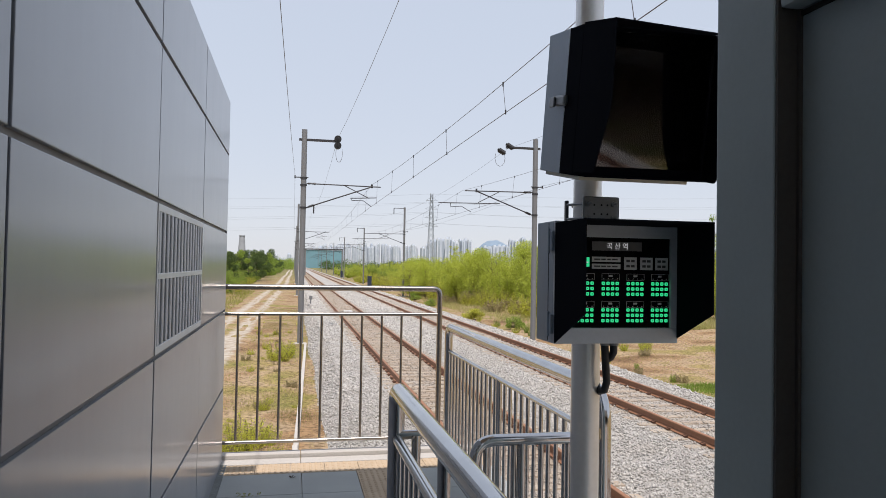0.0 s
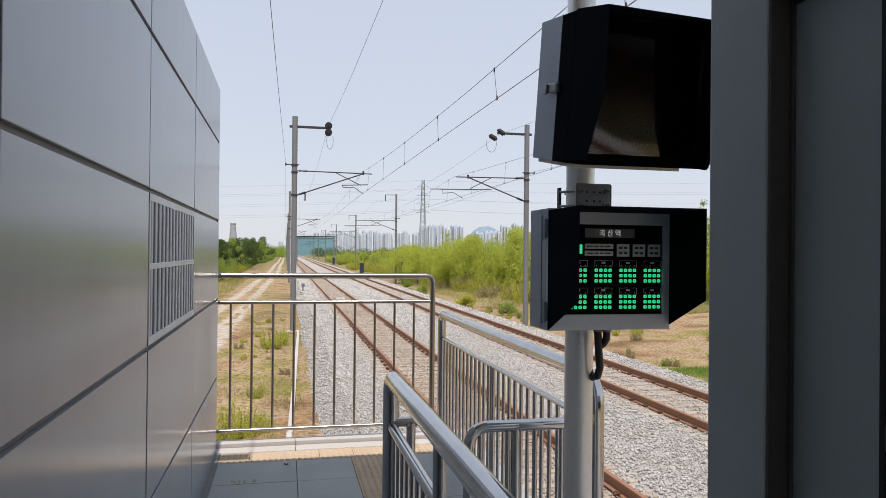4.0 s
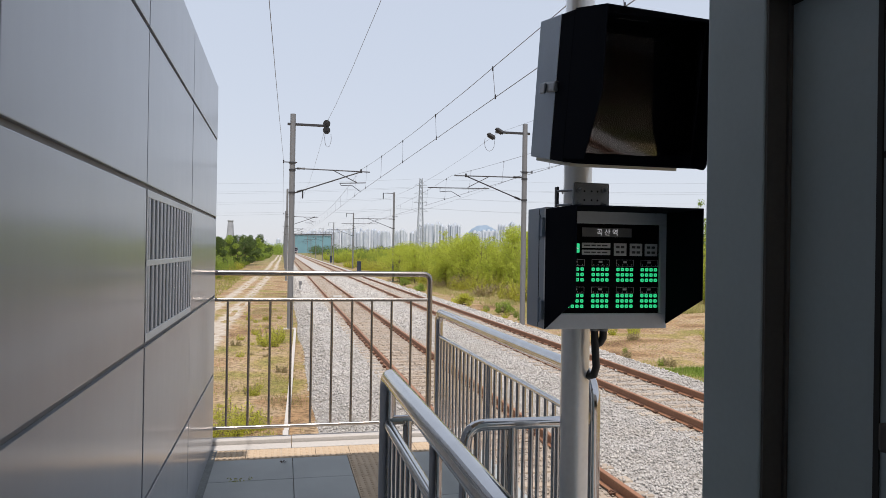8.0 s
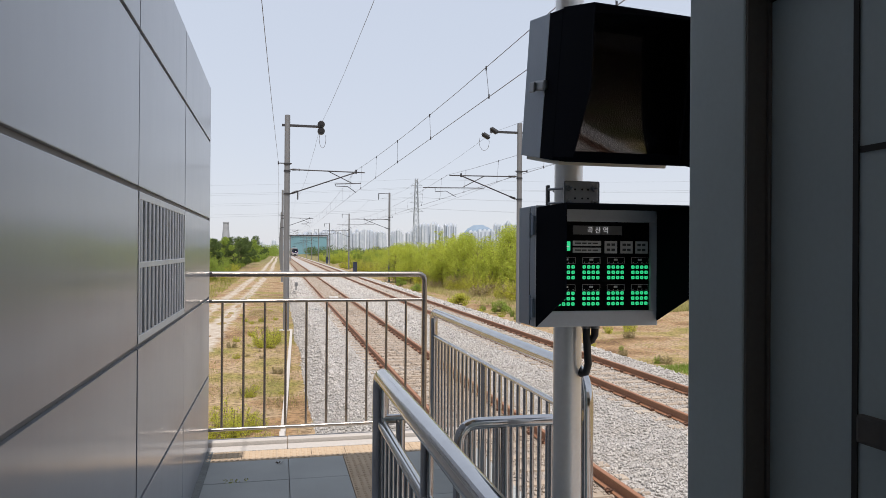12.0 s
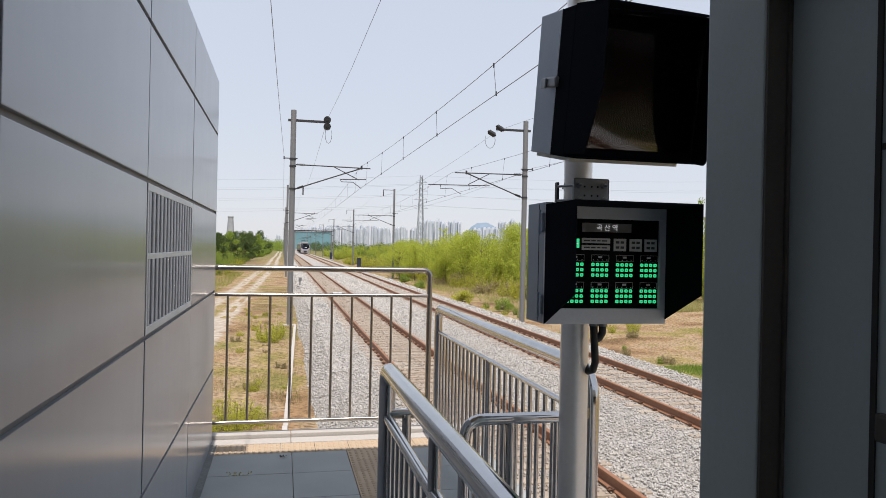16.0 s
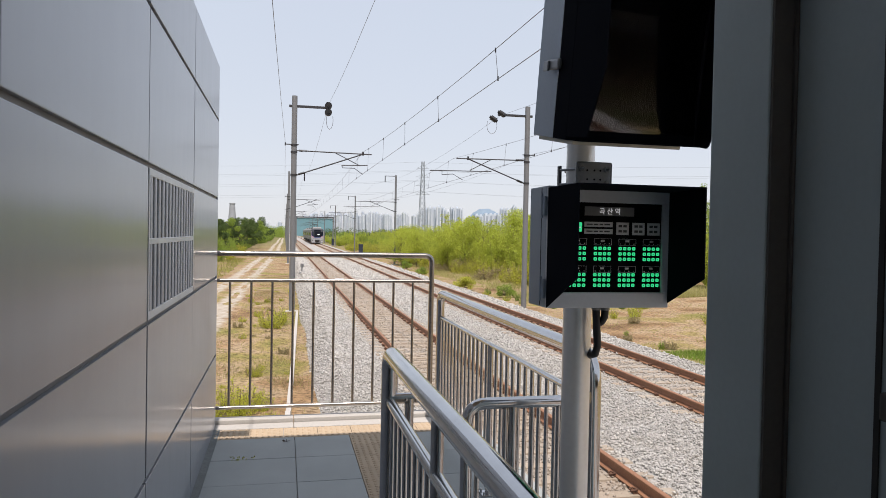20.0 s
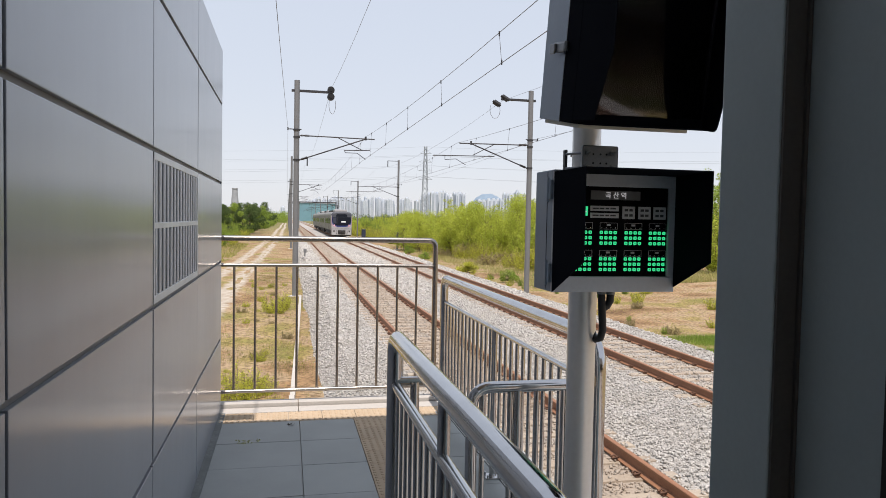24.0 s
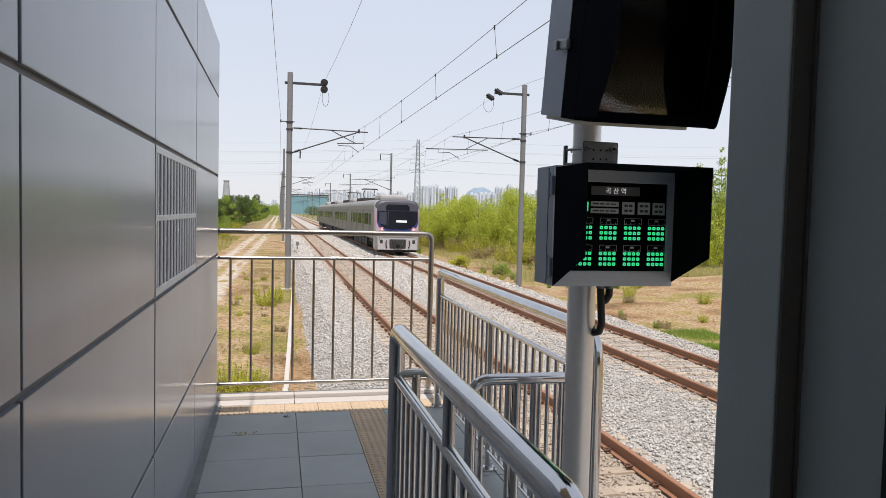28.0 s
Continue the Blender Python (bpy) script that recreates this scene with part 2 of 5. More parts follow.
def prism(bm, outline, y0, y1, axis="y", mat=0):
    """An outline in (x, z) drawn out along y (or (y, z) along x)."""
    mk = (lambda a, b, c: (a, c, b)) if axis == "y" else (lambda a, b, c: (c, a, b))
    A = [bm.verts.new(mk(a, b, y0)) for a, b in outline]
    B = [bm.verts.new(mk(a, b, y1)) for a, b in outline]
    n = len(outline)
    fs = [bm.faces.new((A[i], A[(i + 1) % n], B[(i + 1) % n], B[i])) for i in range(n)] + [bm.faces.new(A[::-1]), bm.faces.new(B)]
    for f in fs:
        f.material_index = mat
    bmesh.ops.recalc_face_normals(bm, faces=fs)
    return bm


def raw(name, verts, faces, mat, parent=None, label="", smooth=False):
    me = bpy.data.meshes.new(name)
    me.from_pydata(verts, [], faces)
    for m in (mat if isinstance(mat, (list, tuple)) else [mat]):
        me.materials.append(m)
    if smooth:
        me.polygons.foreach_set("use_smooth", [True] * len(me.polygons))
    ob = new(name, me)
    if parent is not None:
        ob.parent = parent
    if label:
        ob["label"] = label
    return ob


FLOOR = 1.135     # platform above the rail heads
WALL_X = -4.125
FAR = 4.5         # second track's centre
GROUND = -0.75


# ---- ground ----
def ground_height(x, y):
    """Low embankment: flat by the track, rising a little under the trees."""
    h = GROUND
    if x < -13:
        h += min(1.2, (-13 - x) * 0.06)
    if x > 13:
        h += min(1.0, (x - 13) * 0.05)
    return h


def ground_sheet():
    xs = [-4000, -1200, -400, -150, -80, -50] + [-40 + i * 1.5 for i in range(60)] + [52, 65, 90, 160, 400, 1200, 4000]
    ys = [-1200, -300, -80, -30, -10] + [i * 1.5 for i in range(60)] + [95 + i * 8 for i in range(30)] + [360, 480, 700, 1100, 2000, 4500]
    vs, fs = [], []
    for y in ys:
        for x in xs:
            w = noise.noise((x * 0.15, y * 0.15, 0)) * 0.14 + noise.noise((x * 0.6, y * 0.6, 3)) * 0.05 if abs(x) < 60 and y < 340 else 0
            if -2.4 < x < 7.2:
                w = -0.15
            vs.append((x, y, ground_height(x, y) + w))
    n = len(xs)
    for j in range(len(ys) - 1):
        for i in range(n - 1):
            a = j * n + i
            fs.append((a, a + 1, a + n + 1, a + n))
    m = bpy.data.materials.new("dry_grass_ground")
    m.use_nodes = True
    nt = m.node_tree
    b = nt.nodes["Principled BSDF"]
    b.inputs["Roughness"].default_value = 0.95
    b.inputs["Specular IOR Level"].default_value = 0.2
    g = nt.nodes.new("ShaderNodeNewGeometry")

    def nz(scale, detail=5):
        k = nt.nodes.new("ShaderNodeTexNoise")
        k.inputs["Scale"].default_value, k.inputs["Detail"].default_value = scale, detail
        nt.links.new(g.outputs["Position"], k.inputs["Vector"])
        return k

    def ramp(src, stops):
        r = nt.nodes.new("ShaderNodeValToRGB")
        while len(r.color_ramp.elements) < len(stops):
            r.color_ramp.elements.new(0.5)
        for e, (p, c) in zip(r.color_ramp.elements, stops):
            e.position, e.color = p, (*c, 1)
        nt.links.new(src, r.inputs[0])
        return r

    big = ramp(nz(0.42, 9).outputs["Fac"], [(0.30, (0.16, 0.10, 0.055)), (0.41, (0.28, 0.185, 0.105)), (0.50, (0.335, 0.255, 0.17)), (0.57, (0.275, 0.215, 0.095)), (0.66, (0.20, 0.185, 0.06))])
    fine = ramp(nz(9, 9).outputs["Fac"], [(0.32, (0.40, 0.36, 0.30)), (0.5, (0.95, 0.92, 0.86)), (0.68, (1.3, 1.25, 1.15))])
    mx = nt.nodes.new("ShaderNodeMix")
    mx.data_type, mx.blend_type = "RGBA", "MULTIPLY"
    mx.inputs["Factor"].default_value = 1
    sx = nt.nodes.new("ShaderNodeSeparateXYZ")
    nt.links.new(g.outputs["Position"], sx.inputs[0])
    fr = nt.nodes.new("ShaderNodeMapRange")
    fr.interpolation_type = "SMOOTHSTEP"
    fr.inputs["From Min"].default_value, fr.inputs["From Max"].default_value = 95, 260
    fr.inputs["To Max"].default_value = 0.75
    nt.links.new(sx.outputs["Y"], fr.inputs["Value"])
    meadow = nt.nodes.new("ShaderNodeMix")
    meadow.data_type = "RGBA"
    meadow.inputs["B"].default_value = (0.16, 0.165, 0.065, 1)
    nt.links.new(fr.outputs[0], meadow.inputs["Factor"])
    nt.links.new(big.outputs[0], meadow.inputs["A"])
    nt.links.new(meadow.outputs["Result"], mx.inputs["A"])
    nt.links.new(fine.outputs[0], mx.inputs["B"])
    nt.links.new(mx.outputs["Result"], b.inputs["Base Color"])
    bp = nt.nodes.new("ShaderNodeBump")
    bp.inputs["Strength"].default_value, bp.inputs["Distance"].default_value = 0.5, 0.04
    nt.links.new(nz(20, 6).outputs["Fac"], bp.inputs["Height"])
    nt.links.new(bp.outputs[0], b.inputs["Normal"])
    M["ground"] = m
    ob = raw("ground", vs, fs, m, smooth=True)
    tagged(ob, "dry yellow and green grass beside the railway", "ground", kind="structure")


ground_sheet()


def ballast_bed():
    """The raised bed of crushed stone under both tracks."""
    top = -0.20
    prof = [(-3.1, GROUND - 0.3), (-2.80, GROUND - 0.02), (-2.2, top), (1.6, top + 0.01), (2.2, top - 0.05), (2.9, top + 0.01), (6.6, top), (7.3, GROUND + 0.05), (7.7, GROUND - 0.3)]
    ob = part("ballast", prism(bmesh.new(), prof, -40, 1500), M["ballastbed"])
    tagged(ob, "pale grey crushed stone ballast under both tracks", "ballast", kind="structure")
    rng = np.random.default_rng(5)
    px = np.array([p[0] for p in prof])
    pz = np.array([p[1] for p in prof])
    base = np.array([(1, 0, 0), (-1, 0, 0), (0, 1, 0), (0, -1, 0), (0, 0, 1), (0, 0, -1)], float)
    tri = np.array([(0, 2, 4), (2, 1, 4), (1, 3, 4), (3, 0, 4), (2, 0, 5), (1, 2, 5), (3, 1, 5), (0, 3, 5)])
    V, F, off = [], [], 0
    for y0, y1, dens, size in ((3, 9, 760, 0.0235), (9, 16, 640, 0.0255), (16, 28, 330, 0.034), (28, 48, 120, 0.052), (48, 80, 40, 0.085)):
        n = int((y1 - y0) * 10.4 * dens)
        x = rng.uniform(-2.95, 7.15, n)
        y = rng.uniform(y0, y1, n)
        under = (np.abs(np.abs(x) - 0.7525) < 0.09) | (np.abs(np.abs(x - FAR) - 0.7525) < 0.09)
        under |= (x < -2.55) & (rng.random(n) > (x + 2.95) / 0.4)
        x, y = x[~under], y[~under]
        n = len(x)
        on_track = (np.abs(x) < 1.25) | (np.abs(x - FAR) < 1.25)
        z = np.interp(x, px, pz) + rng.uniform(-0.01, 0.03, n) - np.where(on_track, 0.010, 0)
        on_sleeper = on_track & (np.abs((y / 0.6) % 1 - 0.5) < 0.2)
        keep = ~on_sleeper | (rng.random(n) < 0.27)
        z = np.where(on_sleeper, z + 0.022, z)
        x, y, z = x[keep], y[keep], z[keep]
        n = len(x)
        s = size * rng.uniform(0.55, 1.35, n)
        sh = base[None] * rng.uniform(0.55, 1.25, (n, 6, 1)) * rng.uniform([0.8, 0.8, 0.6], [1.3, 1.3, 1.0], (n, 1, 3))
        sh = sh + rng.uniform(-0.35, 0.35, (n, 6, 3))
        a = rng.uniform(0, 6.28, n)
        t = rng.uniform(-0.8, 0.8, n)
        ca, sa, ct, st = np.cos(a), np.sin(a), np.cos(t), np.sin(t)
        X, Y, Z = sh[..., 0], sh[..., 1], sh[..., 2]
        Y, Z = Y * ct[:, None] - Z * st[:, None], Y * st[:, None] + Z * ct[:, None]
        X, Y = X * ca[:, None] - Y * sa[:, None], X * sa[:, None] + Y * ca[:, None]
        v = np.stack([X, Y, Z], -1) * s[:, None, None] + np.stack([x, y, z], -1)[:, None]
        V.append(v.reshape(-1, 3))
        F.append((tri[None] + (np.arange(n) * 6)[:, None, None]).reshape(-1, 3) + off)
        off += n * 6
    V, F = np.concatenate(V), np.concatenate(F)
    me = bpy.data.meshes.new("ballast_stones")
    me.vertices.add(len(V))
    me.vertices.foreach_set("co", V.ravel())
    me.loops.add(len(F) * 3)
    me.loops.foreach_set("vertex_index", F.ravel().astype(np.int32))
    me.polygons.add(len(F))
    me.polygons.foreach_set("loop_start", np.arange(len(F), dtype=np.int32) * 3)
    me.materials.append(M["stone"])
    me.update(calc_edges=True)
    tagged(new("ballast_stones", me), "loose pale grey ballast stones between the rails", "ballast", kind="stuff")


ballast_bed()


# ---- tracks ----
RAIL = [(-0.075, -0.165), (0.075, -0.165), (0.075, -0.152), (0.012, -0.132), (0.009, -0.045), (0.036, -0.036), (0.036, -0.008), (0.028, 0.0), (-0.028, 0.0), (-0.036, -0.008), (-0.036, -0.036), (-0.009, -0.045), (-0.012, -0.132), (-0.075, -0.152)]


def track(cx, label):
    tr = thing("railway_track", (cx, 0, 0), label, "railway track", "running tracks")
    for s in (-1, 1):
        bm = prism(bmesh.new(), [(s * 0.7525 + a, b) for a, b in RAIL], -40, 1500)
        for f in bm.faces:
            if f.normal.z > 0.9 and f.calc_center_median().z > -0.01:
                f.material_index = 1
        part("rail", bm, [M["rust"], M["railhead"]], tr, "rust-brown steel rail")
    proto = bmesh.new()
    prism(proto, [(-0.13, -0.4), (0.13, -0.4), (0.10, -0.168), (-0.10, -0.168)], -1.2, 1.2, axis="x")
    me = None
    clip = bmesh.new()
    box(clip, -0.03, 0.03, -0.045, 0.045, -0.168, -0.135, 0.006)
    tube(clip, [(-0.05, -0.03, -0.13), (0.0, -0.05, -0.115), (0.05, 0.0, -0.13), (0.0, 0.05, -0.115), (-0.05, 0.03, -0.13)], 0.012, 5)
    clip_me = None
    for i in range(5, 75):
        y = (i + 0.5) * 0.6
        if me is None:
            sl = part("sleeper", proto, M["sleeper"], tr, "weathered concrete sleeper")
            me = sl.data
        else:
            sl = new("sleeper", me)
            sl.parent = tr
        sl.location = (random.uniform(-0.02, 0.02), y, 0)
        if i < 50:
            for cxx in (-0.7525 - 0.10, -0.7525 + 0.10, 0.7525 - 0.10, 0.7525 + 0.10):
                if clip_me is None:
                    c = part("rail_clip", clip, M["clip"], sl, "rusty brown rail clip")
                    clip_me = c.data
                else:
                    c = new("rail_clip", clip_me)
                    c.parent = sl
                c.location = (cxx, 0, 0)
    bm = bmesh.new()
    for i in range(75, 500):
        y = (i + 0.5) * 0.6
        q = [bm.verts.new(p) for p in ((-1.2, y - 0.1, -0.168), (1.2, y - 0.1, -0.168), (1.2, y + 0.1, -0.168), (-1.2, y + 0.1, -0.168), (-1.2, y - 0.12, -0.3), (1.2, y - 0.12, -0.3))]
        bm.faces.new(q[:4])
        bm.faces.new((q[4], q[5], q[1], q[0]))
    tagged(part("sleeper_stretch", bm, M["sleeper"], tr), kind="stuff")


track(0, "near railway track of rusty rails on concrete sleepers")
track(FAR, "far railway track of rusty rails on concrete sleepers")


# ---- platform ----
def platform():
    body = part("platform", prism(bmesh.new(), [(-12, GROUND - 0.5), (-1.80, GROUND - 0.5), (-1.80, FLOOR - 0.16), (-1.72, FLOOR - 0.15), (-1.72, FLOOR - 0.028), (-12, FLOOR - 0.028)], -30, 6.28), M["concrete"])
    tagged(body, "concrete station platform with grey floor tiles", "platform", kind="structure")
    part("platform_end", boxm(-12, -1.80, 6.28, 6.58, GROUND - 0.5, FLOOR - 0.125), M["concrete"], body)
    for x0, x1 in ((-12, -3.4305), (-3.4255, -1.72)):
        part("coping", boxm(x0, x1, 6.28, 6.452, FLOOR - 0.12, FLOOR - 0.001, 0.004), M["concrete"], body, "pale concrete edge coping")
        part("kerb", boxm(x0, x1, 6.462, 6.60, FLOOR - 0.12, FLOOR + 0.035, 0.006), M["concrete"], body, "raised pale concrete kerb")
    T = 0.57
    cache = {}

    def piece(name, w, d, x, y, mat, dz=0.0):
        key = (name, round(w, 3), round(d, 3))
        if key not in cache:
            o = part(name, boxm(0, w, 0, d, -0.028, 0, 0.0018), mat, body)
            cache[key] = o.data
        else:
            o = new(name, cache[key])
            o.parent = body
        o.location = (x, y, FLOOR + dz + random.uniform(-0.0008, 0.0008))

    for j in range(13):
        y1 = 5.955 - j * T
        for x0, x1 in ((-4.072, -3.4285), (-3.4235, -2.9565)):
            piece("floor_tile", x1 - x0, T - 0.006, x0, y1 - T + 0.003, M["tile"])
        for x0, x1 in ((-2.65, -2.10), (-2.096, -1.73)):
            piece("floor_tile", x1 - x0 - 0.004, T - 0.007, x0, y1 - T + 0.003, M["tile"])
    tac = None
    spots = [(-4.12 + 0.3 * i, 5.955) for i in range(8)] + [(-2.952, 5.655 - 0.3 * j) for j in range(24)]
    for k, (x, y) in enumerate(spots):
        if tac is None:
            bm = boxm(0, 0.297, 0, 0.297, -0.028, 0.001, 0.003)
            for a in range(6):
                for b in range(6):
                    cx, cy = 0.025 + a * 0.05, 0.025 + b * 0.05
                    r0, r1 = 0.0155, 0.010
                    lo = [bm.verts.new((cx + r0 * math.cos(t * 1.0472), cy + r0 * math.sin(t * 1.0472), 0.001)) for t in range(6)]
                    hi = [bm.verts.new((cx + r1 * math.cos(t * 1.0472), cy + r1 * math.sin(t * 1.0472), 0.0065)) for t in range(6)]
                    for t in range(6):
                        bm.faces.new((lo[t], lo[(t + 1) % 6], hi[(t + 1) % 6], hi[t]))
                    bm.faces.new(hi)
            o = part("tactile_tile", bm, M["tactile"], body, "yellow tactile paving tile with raised dots")
            tac = o.data
        else:
            o = new("tactile_tile", tac)
            o.parent = body
        o.location = (x, y, FLOOR)


platform()


M["blade"] = material("louvre_blade", (0.48, 0.50, 0.53), 0.45, 0.1, stain=0.3, stain_size=0.1, grain=0.1, grain_size=0.02)
M["louvre"] = material("louvre_aluminium", (0.66, 0.68, 0.69), 0.42, 0.15, stain=0.3, stain_size=0.2, grain=0.1, grain_size=0.02)

# ---- station building wall with metal cladding ----
def wall():
    y0s = [-10.0, -8.43, -6.80, -5.18, -3.55, -1.92, -0.30, 1.341, 3.028, 4.62, 6.38]
    zs = [FLOOR - 0.02, 1.80, 2.505, 3.207, 3.908, 4.40]
    core = part("wall_west", boxm(-12.0, WALL_X - 0.080, -10, 6.35, FLOOR - 0.6, 4.36), M["seam"])
    for y0, y1, z0, z1 in ((-10, 3.030, FLOOR - 0.6, 4.36), (4.616, 6.35, FLOOR - 0.6, 4.36), (3.030, 4.616, FLOOR - 0.6, 2.514), (3.030, 4.616, 3.199, 4.36)):
        part("backing", boxm(WALL_X - 0.080, WALL_X - 0.016, y0, y1, z0, z1), M["seam"], core)
    tagged(core, "station building wall clad in silver metal panels", "wall", kind="structure")
    cache = {}
    for i in range(len(y0s) - 1):
        for j in range(len(zs) - 1):
            w, h = y0s[i + 1] - y0s[i], zs[j + 1] - zs[j]
            g = 0.011
            key = (round(w, 3), round(h, 3), i == 8 and j == 2)
            if i == 8 and j == 2:
                continue
            if key not in cache:
                o = part("panel", boxm(-0.016, 0, 0.0085, w - 0.0085, g, h - g, 0.003), M["panel"], core)
                cache[key] = o.data
            else:
                o = new("panel", cache[key])
                o.parent = core
            o.location = (WALL_X + random.uniform(-0.001, 0.001), y0s[i], zs[j])
    part("end_trim", boxm(WALL_X - 0.6, WALL_X - 0.002, 6.355, 6.38, FLOOR - 0.3, 4.40, 0.004), M["panel"], core)
    # ventilation louvre filling one panel
    v = thing("ventilation_louvre", (WALL_X, 3.033, 2.516), "pale aluminium ventilation louvre with upright blades", "vent")
    W, H = 1.58, 0.68
    part("backing", boxm(-0.075, -0.070, 0.0, W, 0.0, H), M["groove"], v)
    for a in (0.0, W - 0.006):
        part("duct_side", boxm(-0.070, -0.013, a, a + 0.006, 0.0, H), M["groove"], v)
    for a, b, c, d in ((0.0, W, 0.0, 0.036), (0.0, W, H - 0.034, H), (0.0, W, 0.338, 0.366)):
        part("frame_rail", boxm(-0.012, 0.002, a, b, c, d, 0.003), M["louvre"], v)
    for a in (0.0, W - 0.022):
        part("frame_stile", boxm(-0.012, 0.0025, a, a + 0.022, 0.0, H, 0.003), M["louvre"], v)
    for z0, z1 in ((0.036, 0.338), (0.366, H - 0.034)):
        bm = prism(bmesh.new(), [(-0.058, -0.020), (-0.004, -0.020), (0.0, -0.016), (0.0, 0.022), (-0.004, 0.026), (-0.012, 0.026), (-0.014, -0.014), (-0.058, -0.014)], z0, z1)
        for q in bm.verts:
            q.co = (q.co.x, q.co.z, q.co.y)
        bmesh.ops.recalc_face_normals(bm, faces=bm.faces)
        me = None
        for k in range(14):
            if me is None:
                o = part("blade", bm, M["blade"], v)
                me = o.data
            else:
                o = new("blade", me)
                o.parent = v
            o.location = (0, 0.075 + k * 0.1095, 0)


wall()
tagged(part("baseboard", boxm(WALL_X - 0.01, WALL_X + 0.052, -10, 6.27, FLOOR - 0.02, FLOOR + 0.006, 0.002), material("dirty_sealant", (0.20, 0.215, 0.21), 0.9, grain=0.5, grain_size=0.02, stain=0.6, stain_size=0.15)), "dirty dark sealant strip along the wall base", "baseboard", kind="structure")


# ---- unseen roof that shades the platform, and grey steel door frame ----
def shade_roof():
    # slab out of view, height assumed, edges set where its shadow must end
    c = part("ceiling", boxm(-20, -1.97, -10, 3.30, 7.38, 7.5), M["concrete"])
    tagged(c, "unseen concrete roof over the platform, placed by its shadow edge", "ceiling", kind="structure")
    # added out of view: block whose shadow makes the patch on the tactile tiles
    part("edge_lamp", boxm(-4.60, -3.870, 3.385, 3.535, 7.37, 7.49, 0.02), M["mast"], c, "grey lamp housing on the roof edge")
    part("lamp_arm", boxm(-4.58, -4.50, 3.30, 3.40, 7.40, 7.46), M["mast"], c)


shade_roof()


def station_house():
    """Added unseen block over the tracks far behind the viewpoint, end closed; darkens reflections."""
    c = part("station_house", boxm(-1.9, 26, -75, -24, 5.9, 13.0), M["concrete"])
    tagged(c, "unseen concrete block over the tracks, added to darken reflections", "station", kind="structure")
    part("end_wall", boxm(-1.9, 26, -76, -75, GROUND - 0.3, 13.0), M["concrete"], c)
    part("side_wall", boxm(26, 26.5, -76, -24, GROUND - 0.3, 13.0), M["concrete"], c)


station_house()


def door_wall():
    # depth behind the visible face is added, to keep light off the pole's right
    ob = part("wall_east", boxm(-2.81, -2.05, -6.2, 0.588, FLOOR - 0.02, 4.9), M["jamb"])
    tagged(ob, "grey painted steel partition wall with door joints", "wall", kind="structure")
    part("door_post", boxm(-2.849, -2.052, 0.594, 0.739, FLOOR - 0.02, 4.9, 0.004), M["jamb"], ob, "grey painted steel door post")
    part("door_seal", boxm(-2.8475, -2.811, 0.5885, 0.5935, FLOOR, 4.88), M["seal"], ob, "dark brown rubber door seal")
    part("seal_lip", boxm(-2.8165, -2.811, 0.5825, 0.588, FLOOR, 4.88), M["seal"], ob)
    for y in (0.424, -0.364):
        part("joint", boxm(-2.8125, -2.807, y - 0.0042, y + 0.0042, FLOOR, 4.88), M["groove"], ob)
    part("joint", boxm(-2.8125, -2.807, -0.357, 0.417, 3.066, 3.074), M["groove"], ob)
    part("header", boxm(-2.848, -2.8105, -0.36, 0.587, 3.3185, 3.46, 0.009), M["jamb"], ob, "grey steel door header")
    part("header_gap", boxm(-2.8145, -2.8105, -0.36, 0.587, 3.311, 3.318), M["groove"], ob)
    h = part("door_pull", boxm(-2.832, -2.820, 0.300, 0.402, 2.708, 2.744, 0.005), M["seal"], ob, "dark worn metal door pull")
    part("pull_stem", boxm(-2.821, -2.809, 0.372, 0.394, 2.714, 2.736, 0.002), M["jamb"], h)


door_wall()


M["bark_leaf"] = material("dry_leaf", (0.05, 0.035, 0.025), 0.9)


# ---- railings ----
def post_plate(parent, x, y):
    bm = boxm(x - 0.055, x + 0.055, y - 0.055, y + 0.055, FLOOR + 0.001, FLOOR + 0.012, 0.003)
    for dx in (-0.038, 0.038):
        for dy in (-0.038, 0.038):
            tube(bm, [(x + dx, y + dy, FLOOR + 0.010), (x + dx, y + dy, FLOOR + 0.03)], 0.008, 6)
    part("base_plate", bm, M["steel"], parent)


def end_railing():
    r = thing("end_railing", (0, 0, 0), "polished stainless steel railing across the platform end", "railing")
    y, zt = 6.53, 2.71
    xr = -2.115
    zk = FLOOR + 0.035
    part("handrail", tubem([(-4.6, y, zt), *bend((-4.6, y, zt), (xr, y, zt), (xr, y, 1.5), 0.07), (xr, y, zk)], 0.0265, 14), M["steel_satin"], r)
    part("middle_rail", tubem([(-4.6, y, 2.46), (xr, y, 2.46)], 0.017, 12), M["steel_satin"], r)
    part("lower_rail", tubem([(-4.6, y, 1.271), (xr, y, 1.271)], 0.017, 12), M["steel_satin"], r)
    me = None
    for i in range(13):
        x = -2.30 - i * 0.1915
        if me is None:
            o = part("baluster", tubem([(0, y, 1.275), (0, y, 2.455)], 0.0115, 8), M["steel_satin"], r)
            me = o.data
        else:
            o = new("baluster", me)
            o.parent = r
        o.location.x = x
    post_plate(r, xr, y - 0.02)


